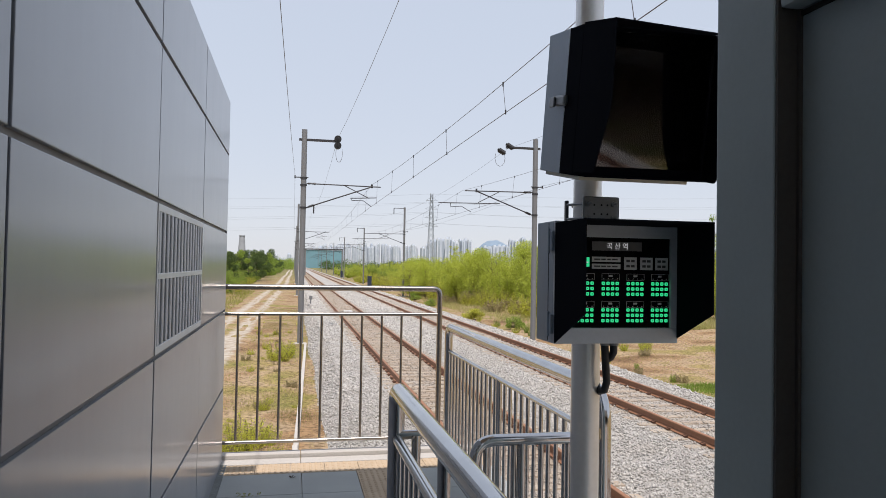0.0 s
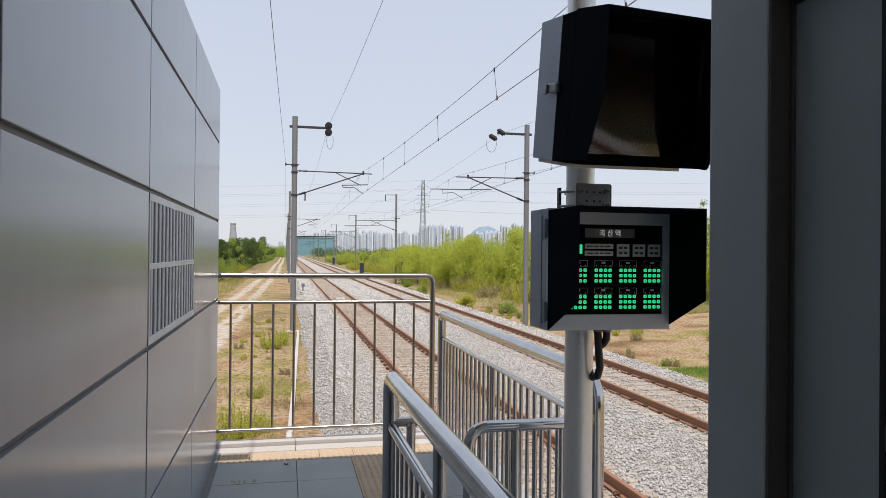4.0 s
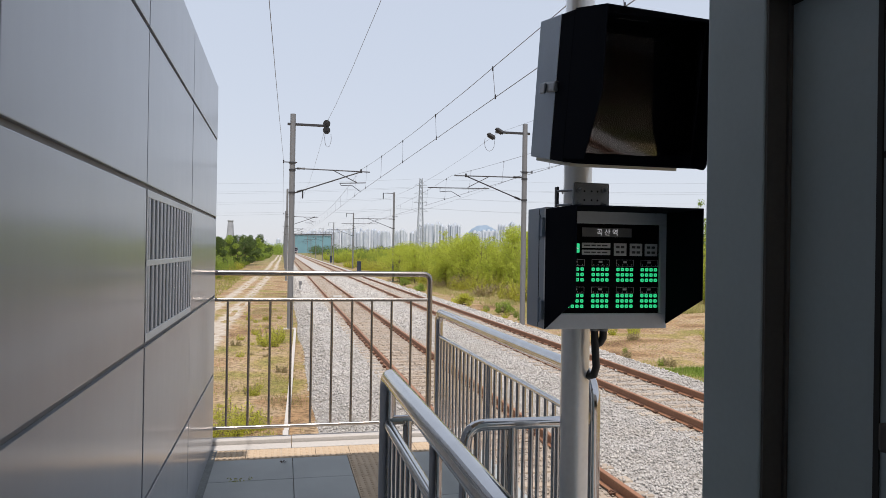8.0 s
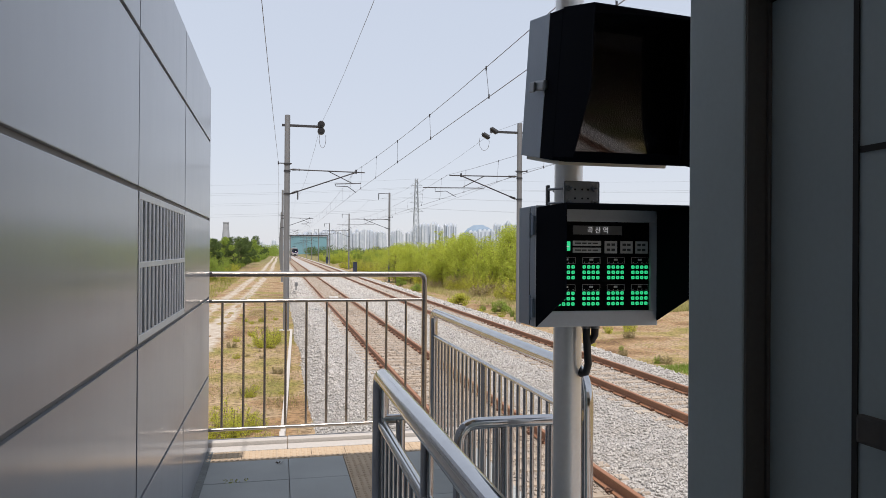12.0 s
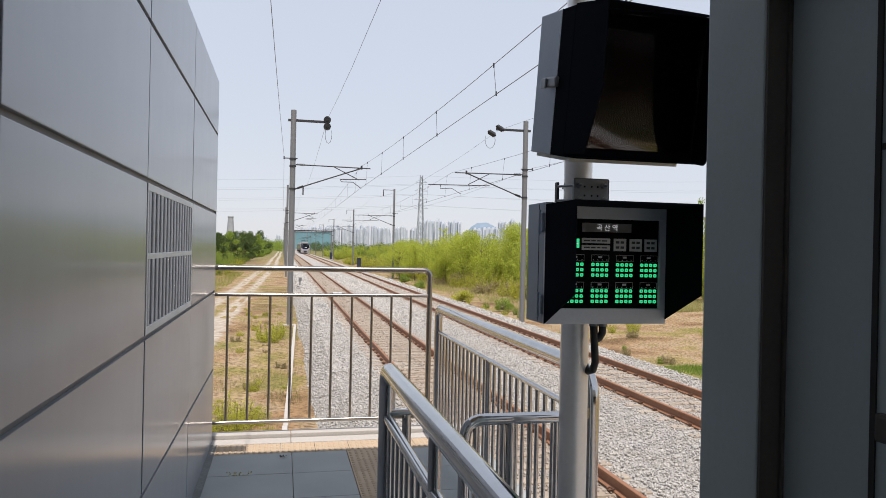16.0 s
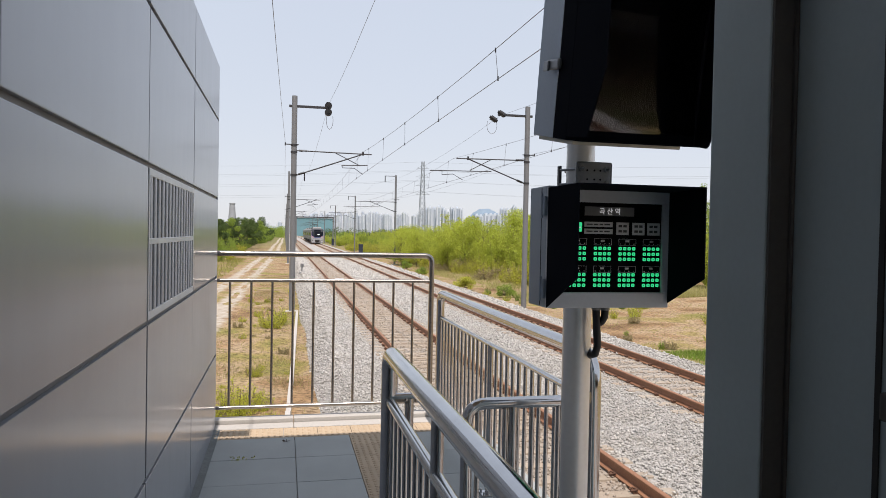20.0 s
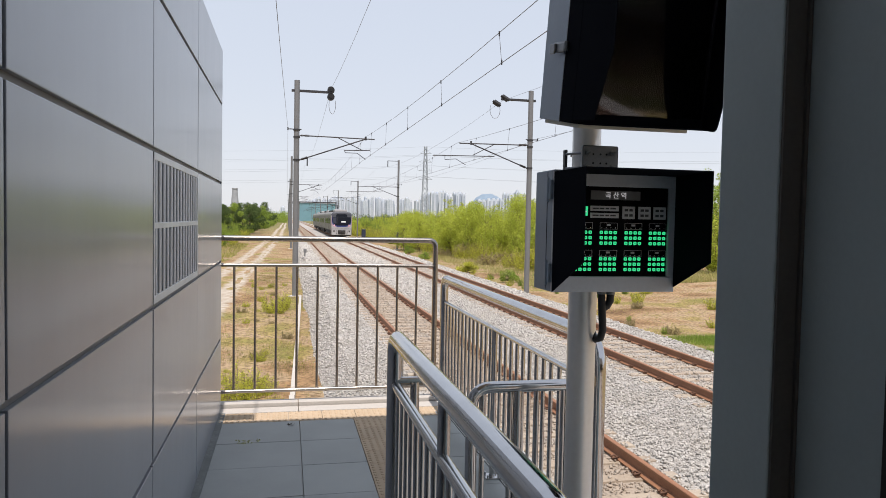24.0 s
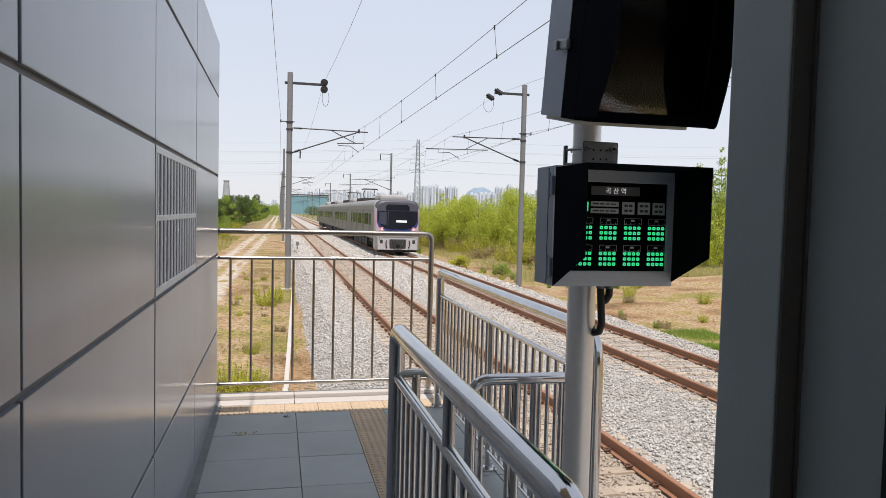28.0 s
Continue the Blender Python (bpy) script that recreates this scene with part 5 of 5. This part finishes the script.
def leaf_cloud(name, centres, radii, n, size, mat, seed, droop=0.0, upright=0.0):
    """Many small leaf blades round a set of clump centres."""
    rng = np.random.default_rng(seed)
    c = np.array(centres)
    r = np.array(radii)
    w = r ** 2 / (r ** 2).sum()
    k = rng.choice(len(c), n, p=w)
    d = rng.normal(size=(n, 3))
    d /= np.linalg.norm(d, axis=1)[:, None]
    rad = r[k][:, None] * rng.uniform(0.35, 1.12, (n, 1)) ** 0.6
    p = c[k] + d * rad * [1, 1, 0.85]
    p[:, 2] = np.maximum(p[:, 2], min(0.05, size))
    u = rng.normal(size=(n, 3))
    u[:, 2] = u[:, 2] * (1 - upright) + upright * 1.5 - droop
    u /= np.linalg.norm(u, axis=1)[:, None]
    v = np.cross(u, rng.normal(size=(n, 3)))
    v /= np.linalg.norm(v, axis=1)[:, None]
    s = size * rng.uniform(0.6, 1.5, (n, 1))
    a, b2, cc, dd = p - u * s, p + v * s * 0.42, p + u * s, p - v * s * 0.42
    V = np.stack([a, b2, cc, dd], 1).reshape(-1, 3)
    me = bpy.data.meshes.new(name)
    me.vertices.add(len(V))
    me.vertices.foreach_set("co", V.ravel())
    me.loops.add(n * 4)
    me.loops.foreach_set("vertex_index", np.arange(n * 4, dtype=np.int32))
    me.polygons.add(n)
    me.polygons.foreach_set("loop_start", np.arange(n, dtype=np.int32) * 4)
    me.materials.append(mat)
    me.update(calc_edges=True)
    return me


def tree_kind(h, spread, mat, seed, n=11500, size=0.050, multi=True, label="", upright=0.75, puff=1.0):
    """A many-stemmed bush or young tree whose leaves sit along rising shoots, or a broad-crowned one."""
    rng = random.Random(seed)
    t = thing("tree", (0, -300, GROUND), label, "tree")
    bm = bmesh.new()
    centres, radii = [], []
    if multi:
        for k in range(15):
            a = k * 2.4 + rng.uniform(-0.4, 0.4)
            base = spread * 0.16 * rng.random()
            out = spread * (0.06 + 0.46 * math.sqrt((k + 0.5) / 15))
            hh = h * rng.uniform(0.62, 1.0) * (1 - 0.42 * (k / 15) ** 2)
            foot = Vector((math.cos(a) * base, math.sin(a) * base, -0.1))
            tip = Vector((math.cos(a) * out, math.sin(a) * out, hh))
            mid = foot.lerp(tip, 0.5) + Vector((math.cos(a), math.sin(a), 0)) * out * 0.14
            tube(bm, [foot, mid, tip], 0.022 * h / 4, 5, r2=0.004)
            for j in range(9):
                f = 0.16 + 0.84 * j / 8
                q = foot.lerp(mid, f * 2) if f < 0.5 else mid.lerp(tip, f * 2 - 1)
                b = rng.uniform(0, 6.28)
                off = spread * rng.uniform(0.0, 0.13) * (1.2 - f * 0.8)
                c = (q.x + math.cos(b) * off, q.y + math.sin(b) * off, q.z)
                tube(bm, [q, c], 0.010, 3)
                centres.append(c)
                radii.append(spread * rng.uniform(0.055, 0.125) * (1.3 - 0.75 * f))
    else:
        top = (0.03 * spread, 0, h * 0.8)
        tube(bm, [(0, 0, -0.1), (0, 0.03 * spread, h * 0.35), top], 0.05 * h / 4, 7, r2=0.02)
        for j in range(34):
            z = h * rng.uniform(0.20, 0.95)
            b = rng.uniform(0, 6.28)
            rr = spread * 0.56 * math.sqrt(rng.random()) * math.sqrt(max(0.05, 1 - ((z / h - 0.5) / 0.52) ** 2))
            q = (math.cos(b) * rr, math.sin(b) * rr, z)
            tube(bm, [(0, 0, z * 0.7), q], 0.03, 4, r2=0.008)
            centres.append(q)
            radii.append(spread * rng.uniform(0.06, 0.15) * puff)
    part("trunk", bm, M["bark"], t)
    o = new("crown", leaf_cloud("crown", centres, radii, n, size, mat, seed, upright=upright))
    o.parent = t
    return t


def put(kind, x, y, s, rz, label=None):
    m = pose(x, y, ground_height(x, y) - 0.05, 0, 0, rz)
    o = copy_thing(kind, m)
    o.scale = (s, s, s * random.uniform(0.9, 1.1))
    if label:
        o["label"] = label
    return o


random.seed(11)
lime = "young lime-green willow tree in spring leaf"
kinds = [tree_kind(4.2, 3.4, M["leaf_lime"], 1, label=lime), tree_kind(4.8, 3.0, M["leaf_lime"], 2, label=lime), tree_kind(3.6, 3.2, M["leaf_lime"], 3, label=lime), tree_kind(4.4, 3.2, M["leaf_green"], 4, label="young mid-green tree in the scrub")]
roundk = [tree_kind(6.0, 5.5, M["leaf_dark"], 6, 9000, 0.105, False, "dark green broad-crowned tree beside the dirt road", 0.1), tree_kind(5.2, 5.0, M["leaf_green"], 7, 8000, 0.10, False, "mid-green rounded tree beside the dirt road", 0.1), tree_kind(3.0, 3.8, M["leaf_green"], 8, 9000, 0.055, True, "bright lime-green bush beside the dirt road", 0.2)]
bushk = [tree_kind(1.0, 1.2, M["leaf_bush"], 9, 5200, 0.021, True, "small yellow-green bush in dry grass", 0.8), tree_kind(1.2, 0.9, M["leaf_green"], 10, 900, 0.06, True, "small dark green sapling in dry grass", 0.3), tree_kind(0.9, 1.5, M["drygrass"], 13, 1800, 0.05, True, "dry straw-coloured brush before the trees", 0.7)]
bushk.append(tree_kind(0.95, 1.15, M["leaf_bush"], 17, 4600, 0.034, False, "dense round yellow-green bush beside the ballast", 0.5, 1.5))
bushk.append(tree_kind(0.95, 1.05, M["leaf_green"], 18, 2200, 0.040, False, "dense dark green bush beside the ballast", 0.5, 1.5))
domek = [tree_kind(5.3, 4.4, M["leaf_lime"], 15, 15000, 0.058, False, "full round-crowned lime-green willow tree", 0.85, 1.75), tree_kind(5.0, 4.0, M["leaf_lime"], 16, 13000, 0.058, False, "full round-crowned lime-green willow tree", 0.85, 1.75)]
for k in bushk:
    k.name = "bush"
    k["category"] = "bush"

# scrub belt along the right of the line
belt = []
for i in range(300):
    y = 46 + 250 * (i / 300) ** 1.5
    near = 14.2 + max(0, 60 - y) * 0.30 + max(0, 75 - y) * 0.03 - min(3.2, max(0, y - 80) * 0.03)
    x = near + random.random() ** 1.4 * (16 + y * 0.12)
    belt.append((x, y + random.uniform(-3, 3)))
for i, (x, y) in enumerate(belt):
    k = kinds[3] if random.random() < 0.2 else kinds[i % 3]
    s = random.uniform(0.80, 1.20) * (0.74 if x < 15 else 1.0) * (0.82 if y > 95 else 1.0)
    s *= 1 + 0.55 * noise.noise((x * 0.16, y * 0.07, 5))
    put(k, x, y, s, random.uniform(0, 360))
for x, y, k, s in ((15.2, 72, 1, 1.25), (16.0, 75, 0, 1.3), (13.4, 73, 0, 1.05), (21.0, 74, 1, 1.2), (10.9, 84, 0, 0.85), (12.2, 96, 1, 0.95)):
    put(kinds[k], x, y, s, random.uniform(0, 360))
# fuller trees standing out of the belt
for x, y, k, s in ((11.0, 78, 1, 0.92), (9.9, 82, 0, 0.82), (14.3, 68, 0, 1.04), (13.0, 71, 1, 0.95), (15.3, 66, 1, 0.98), (17.6, 62, 0, 0.98), (19.0, 63, 1, 1.05), (20.6, 60, 0, 1.0), (12.0, 90, 0, 0.8)):
    put(domek[k], x, y, s, random.uniform(0, 360))
# low bushes before the belt
for i in range(110):
    y = 47 + 110 * random.random()
    put(bushk[0], 13.0 + max(0, 58 - y) * 0.25 - max(0, y - 90) * 0.03 + random.uniform(-1.6, 2.2), y, random.uniform(0.9, 2.3), random.uniform(0, 360))
for i in range(70):
    y = 46 + 90 * random.random()
    put(bushk[2], 13.0 + max(0, 58 - y) * 0.25 + random.uniform(-1.2, 2.6), y, random.uniform(0.8, 1.7), random.uniform(0, 360))
# trees along the left of the dirt road
for i in range(34):
    y = 95 + 9 * i
    x = -11.0 - random.uniform(0, 3.0) + min(i, 20) * 0.11
    put(roundk[2], x, y, random.uniform(0.7, 1.05), random.uniform(0, 360))
for x, y, k, s in ((-16.5, 98, 0, 1.05), (-19, 104, 0, 1.2), (-14.5, 108, 0, 1.0), (-15, 128, 1, 1.1), (-13.2, 140, 0, 1.1), (-12.4, 152, 0, 1.0), (-12.0, 165, 1, 1.2), (-12.2, 182, 0, 1.15), (-12.5, 200, 1, 1.0), (-18, 120, 1, 1.2), (-20, 140, 0, 1.2), (-17, 160, 1, 1.2), (-13, 225, 1, 1.1), (-13, 250, 0, 1.1), (-12.5, 270, 0, 1.3), (-12.5, 295, 1, 1.3), (-12.5, 320, 0, 1.3), (-12.5, 350, 1, 1.4), (-12.5, 380, 0, 1.4)):
    put(roundk[k], x + (1.3 if y >= 125 else 0.3), y, s * (0.72 if y > 195 else 0.97), random.uniform(0, 360))
for x, y, s in ((-13.7, 80, 1.4), (-12.6, 84, 1.25), (-14.6, 78, 1.35), (-11.8, 90, 1.05), (-11.5, 100, 0.95)):
    put(roundk[2], x, y, s, random.uniform(0, 360))
for i in range(14):
    put(bushk[0], -11.0 + random.uniform(-1.5, 1.0), 74 + i * 6, random.uniform(0.9, 1.6), random.uniform(0, 360))
# single bushes
for x, y, k, s in ((-4.35, 14.2, 0, 0.85), (-4.85, 13.8, 0, 0.7), (-4.0, 14.6, 0, 0.6), (-3.95, 27.0, 0, 0.95), (-3.7, 28.2, 0, 0.75), (8.22, 45.6, 3, 1.0), (9.32, 39.6, 4, 0.92), (14.2, 26.6, 0, 0.6), (8.6, 71, 4, 0.95), (8.5, 62, 4, 0.85), (9.2, 64, 0, 0.6), (12.5, 30, 0, 0.7), (14.5, 33, 0, 0.8), (16.5, 36.5, 0, 1.0), (19, 40, 0, 1.2)):
    put(bushk[k], x, y, s, random.uniform(0, 360))
# weeds and tufts in the dry grass
for i in range(46):
    y = 15 + 34 * random.random() ** 0.8
    put(bushk[i % 2 if i % 5 else 2], 8.4 + random.random() ** 1.3 * (3 + y * 0.28), y, random.uniform(0.22, 0.5), random.uniform(0, 360))
for i in range(40):
    y = 9 + 40 * random.random() ** 1.2
    put(bushk[0 if i % 3 else 2], -3.2 - random.random() * 2.6 + y * 0.004, y, random.uniform(0.14, 0.34), random.uniform(0, 360))
for x, y, s in ((24, 41, 1.15), (27, 43, 1.2), (29.5, 40, 1.1), (31, 45, 1.3), (24.6, 47, 1.0), (22, 48, 1.0)):
    put(kinds[1], x, y, s, random.uniform(0, 360))
for x, y, s in ((27.6, 43.2, 1.7), (29.4, 45.5, 1.75), (30.5, 48.5, 1.8)):
    put(kinds[3], x, y, s, random.uniform(0, 360))
for k in kinds + roundk + bushk + domek:
    for o in [*k.children_recursive, k]:
        bpy.data.objects.remove(o)


def far_wood(name, x0, x1, y0, y1, hmin, hmax, n, size, mat, seed, label):
    rng = np.random.default_rng(seed)
    m = 150
    c = np.stack([rng.uniform(x0, x1, m), rng.uniform(y0, y1, m), rng.uniform(hmin * 0.2, hmax * 0.75, m)], 1)
    me = leaf_cloud(name, c, rng.uniform(hmin * 0.5, hmax * 0.5, m), n, size, mat, seed)
    o = new(name, me)
    o.location.z = GROUND
    tagged(o, label, "woodland", kind="stuff")


far_wood("far_trees", 16, 90, 230, 330, 2.5, 4.2, 30000, 0.17, M["leaf_green"], 31, "far belt of green trees beyond the scrub")
far_wood("far_trees", 12, 130, 380, 520, 4, 6.0, 45000, 0.22, M["leaf_dark"], 32, "distant dark tree line")
far_wood("far_trees", -120, -14, 260, 420, 5, 8, 40000, 0.24, M["leaf_dark"], 33, "distant dark trees left of the line")
far_wood("far_trees", -42, -4, 420, 520, 5, 7, 26000, 0.26, M["leaf_green"], 34, "far green trees closing the dirt road")


def grass(name, mat, seed, n, region, h, label):
    rng = np.random.default_rng(seed)
    x0, x1, y0, y1 = region
    y = y0 + (y1 - y0) * rng.random(n * 3) ** 1.7
    x = rng.uniform(x0, x1, n * 3)
    dens = np.array([noise.noise((a * 0.35, b * 0.35, seed)) for a, b in zip(x, y)])
    keep = dens > rng.uniform(-0.45, 0.35, n * 3)
    x, y = x[keep][:n], y[keep][:n]
    n = len(x)
    z = np.array([ground_height(a, b) + noise.noise((a * 0.15, b * 0.15, 0)) * 0.14 + noise.noise((a * 0.6, b * 0.6, 3)) * 0.05 for a, b in zip(x, y)]) - 0.02
    scale = 1 + y / 40
    hh = h * rng.uniform(0.4, 1.3, n)
    a = rng.uniform(0, 6.28, n)
    w = 0.0055 * scale
    lean = rng.uniform(0.1, 0.8, n) * hh
    b = rng.uniform(0, 6.28, n)
    p = np.stack([x, y, z], 1)
    u = np.stack([np.cos(a) * w, np.sin(a) * w, np.zeros(n)], 1)
    tip = p + np.stack([np.cos(b) * lean, np.sin(b) * lean, hh], 1)
    V = np.stack([p - u, p + u, tip], 1).reshape(-1, 3)
    me = bpy.data.meshes.new(name)
    me.vertices.add(len(V))
    me.vertices.foreach_set("co", V.ravel())
    me.loops.add(n * 3)
    me.loops.foreach_set("vertex_index", np.arange(n * 3, dtype=np.int32))
    me.polygons.add(n)
    me.polygons.foreach_set("loop_start", np.arange(n, dtype=np.int32) * 3)
    me.materials.append(mat)
    me.update(calc_edges=True)
    tagged(new(name, me), label, "grass", kind="stuff")


grass("dry_grass", M["drygrass"], 3, 60000, (-6.0, -2.75, 7, 60), 0.045, "dry straw-coloured grass beside the ballast")
grass("green_grass", M["greengrass"], 4, 11000, (-6.0, -2.7, 7, 60), 0.08, "green grass tufts among dry grass")
weed = thing("weed_tuft", (-3.84, 5.36, FLOOR), "small green weeds growing in a tile joint", "weed")
for k in range(4):
    o = new("sprig", leaf_cloud("sprig", [(-0.07 + 0.05 * k, 0.0, 0.02)], [0.022], 9, 0.009, M["greengrass"], 60 + k, upright=0.6))
    o.parent = weed
grass("dry_grass", M["drygrass"], 5, 40000, (7.4, 26, 12, 75), 0.06, "dry straw-coloured grass beside the far track")
grass("green_grass", M["greengrass"], 6, 22000, (7.6, 30, 21, 75), 0.08, "green grass tufts beside the far track")
grass("green_grass", leaf_material("fresh_grass_blades", (0.25, 0.36, 0.06), (0.19, 0.28, 0.05), 0.3), 12, 9000, (7.9, 10.3, 17.0, 20.6), 0.13, "bright green grass patch beside the far track")
grass("meadow_grass", leaf_material("meadow_blades", (0.46, 0.44, 0.17), (0.38, 0.36, 0.15), 0.25), 14, 30000, (9.6, 24, 36, 85), 0.38, "tall pale yellow-green grass before the trees")
grass("green_grass", M["greengrass"], 8, 16000, (-14, -8.2, 25, 95), 0.3, "green grass left of the dirt road")


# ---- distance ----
# pale bluish colours put distance haze into the blocks, their windows and the hill
M["tower"] = material("tower_block_hazed_paint", (0.63, 0.665, 0.71), 0.8, stain=0.7, stain_size=14, colour2=(0.42, 0.48, 0.56))
M["tower_glass"] = material("tower_block_hazed_windows", (0.39, 0.445, 0.51), 0.6, grain=0.35, grain_size=2.5, stretch=(0.3, 0.3, 1.2))
M["hill"] = material("hazed_hill", (0.20, 0.27, 0.34), 0.95, stain=0.3, stain_size=60)
M["concrete_far"] = material("tower_concrete", (0.33, 0.345, 0.37), 0.9, stain=0.5, stain_size=9)
M["teal"] = material("teal_sheet", (0.17, 0.33, 0.385), 0.7, stain=0.3, stain_size=6)
M["steelfar"] = material("pylon_steel", (0.30, 0.33, 0.36), 0.6, 0.2)


def tower_block(x, y, w, d, h, rz=0.0, bays=3):
    t = thing("apartment_block", (x, y, GROUND), "distant high-rise apartment block, paled by haze in its colour", "apartment block", "distant apartment blocks")
    t.rotation_euler = (0, 0, radians(rz))
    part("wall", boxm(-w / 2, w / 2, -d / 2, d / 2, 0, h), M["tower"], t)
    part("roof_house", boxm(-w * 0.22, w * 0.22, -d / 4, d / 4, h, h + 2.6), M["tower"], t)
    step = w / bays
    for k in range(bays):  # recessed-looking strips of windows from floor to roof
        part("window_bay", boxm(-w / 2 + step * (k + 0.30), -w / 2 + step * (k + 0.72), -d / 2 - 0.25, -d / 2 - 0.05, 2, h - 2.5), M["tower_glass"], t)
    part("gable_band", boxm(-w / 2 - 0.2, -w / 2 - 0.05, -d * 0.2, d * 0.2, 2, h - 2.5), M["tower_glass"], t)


random.seed(23)
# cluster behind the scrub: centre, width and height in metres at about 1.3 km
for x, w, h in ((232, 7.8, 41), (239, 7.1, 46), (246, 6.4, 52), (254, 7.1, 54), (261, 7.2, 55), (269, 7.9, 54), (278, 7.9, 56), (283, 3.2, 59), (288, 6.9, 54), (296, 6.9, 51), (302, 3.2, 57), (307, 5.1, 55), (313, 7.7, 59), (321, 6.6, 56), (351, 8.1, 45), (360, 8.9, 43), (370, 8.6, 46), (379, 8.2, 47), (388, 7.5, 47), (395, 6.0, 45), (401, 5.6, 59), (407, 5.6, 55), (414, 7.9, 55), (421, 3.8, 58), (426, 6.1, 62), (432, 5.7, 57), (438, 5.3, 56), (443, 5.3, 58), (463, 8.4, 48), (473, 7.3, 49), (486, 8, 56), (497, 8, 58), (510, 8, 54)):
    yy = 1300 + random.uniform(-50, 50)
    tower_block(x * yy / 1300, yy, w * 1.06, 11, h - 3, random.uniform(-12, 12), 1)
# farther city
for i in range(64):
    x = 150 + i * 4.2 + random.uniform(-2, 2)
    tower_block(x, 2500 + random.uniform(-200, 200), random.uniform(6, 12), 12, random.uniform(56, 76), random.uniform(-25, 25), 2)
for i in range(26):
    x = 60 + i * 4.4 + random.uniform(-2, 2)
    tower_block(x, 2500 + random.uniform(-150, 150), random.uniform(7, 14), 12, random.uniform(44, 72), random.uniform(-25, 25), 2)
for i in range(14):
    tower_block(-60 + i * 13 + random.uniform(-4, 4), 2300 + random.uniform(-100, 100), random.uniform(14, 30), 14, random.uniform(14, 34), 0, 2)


def hill(x, y, w, h):
    vs, fs = [], []
    n = 36
    for j in range(6):
        for i in range(n + 1):
            t = i / n * 2 - 1
            r = j / 5
            vs.append((x + t * w, y + j * 40, GROUND + h * (1 - 0.9 * t * t) * math.sin(r * math.pi / 2) * (1 + 0.08 * noise.noise((i * 0.4, j * 0.5, x)))))
    for j in range(5):
        for i in range(n):
            a = j * (n + 1) + i
            fs.append((a, a + 1, a + n + 2, a + n + 1))
    tagged(raw("hill", vs, fs, M["hill"], smooth=True), "hill on the horizon, blue haze put in its colour", "hill", kind="structure")


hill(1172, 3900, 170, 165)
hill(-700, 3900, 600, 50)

b = thing("teal_warehouse", (0, 620, GROUND), "teal corrugated warehouse beyond the tracks", "warehouse")
part("wall", boxm(6.6, 37, 0, 30, 0, 15.6), M["teal"], b)
for k in range(14):
    part("rib", boxm(7 + k * 2.2, 7.3 + k * 2.2, -0.3, -0.01, 0, 15.6), M["teal"], b)
part("roof", prism(bmesh.new(), [(6.2, 15.6), (21.8, 16.4), (37.4, 15.6)], -0.5, 30.5), M["tower"], b)
c = thing("cooling_tower", (-87, 1200, GROUND), "tall pale concrete tower far beyond the trees", "tower")
part("shaft", tubem([(0, 0, 0), (0, 0, 15), (0, 0, 30), (0, 0, 46.5)], 8.0, 20, r2=4.2), M["concrete_far"], c)
part("rim", tubem([(0, 0, 46.5), (0, 0, 48.2)], 4.7, 20), M["concrete_far"], c)


def pylon(x, y, h):
    p = thing("pylon", (x, y, GROUND), "grey lattice steel power pylon in the distance", "pylon", "power pylons")
    bw = 1.7

    def at(z):
        t = z / h
        return bw * (1 - t) ** 1.2 + 0.75

    levels = [h * k / 14 for k in range(15)]
    for sx in (-1, 1):
        for sy in (-1, 1):
            part("leg", tubem([(sx * at(z), sy * at(z), z) for z in levels], 0.22, 4), M["steelfar"], p)
    bm = bmesh.new()
    for a, b in zip(levels, levels[1:]):
        for s in (-1, 1):
            tube(bm, [(-at(a), s * at(a), a), (at(b), s * at(b), b)], 0.10, 3)
            tube(bm, [(at(a), s * at(a), a), (-at(b), s * at(b), b)], 0.10, 3)
            tube(bm, [(s * at(a), -at(a), a), (s * at(b), at(b), b)], 0.10, 3)
    part("lattice", bm, M["steelfar"], p)
    for z, w in ((h * 0.58, 4.6), (h * 0.69, 4.4), (h * 0.80, 4.2), (h * 0.91, 3.8)):
        bm = tubem([(-w, 0, z), (w, 0, z)], 0.16, 4)
        tube(bm, [(-w, 0, z), (0, 0, z + 2.2)], 0.1, 4)
        tube(bm, [(w, 0, z), (0, 0, z + 2.2)], 0.1, 4)
        part("cross_arm", bm, M["steelfar"], p)
    return p


pylon(83, 450, 50.5)
for k, (z, w, zl) in enumerate(((44, -4.5, 41), (44, 4.5, 39), (37.5, -5, 33.5), (37.5, 5, 31), (30.5, -5.5, 26), (30.5, 5.5, 23), (49.5, 0, 47))):
    for x2, y2, z2 in ((-260, 560, zl + 4), (420, 330, zl + 8)):
        pts = []
        for i in range(17):
            t = i / 16
            pts.append((83 + w + (x2 - 83) * t, 450 + (y2 - 450) * t, z + (z2 - z) * t - 4 * 5.0 * t * (1 - t)))
        tagged(part("power_line", tubem(pts, 0.05, 4), M["steelfar"]), "thin grey high-voltage line on pylons", "power line", "power lines")


def motions():
    """What moves: the train."""
    if train is not None:
        rows = []
        for k in range(29):
            tau = 28.0 - k
            rows.append((float(k), pose(FAR, 48.5 + 13.2 * tau + 0.4 * tau * tau, 0)))
        walk(train, rows)


motions()
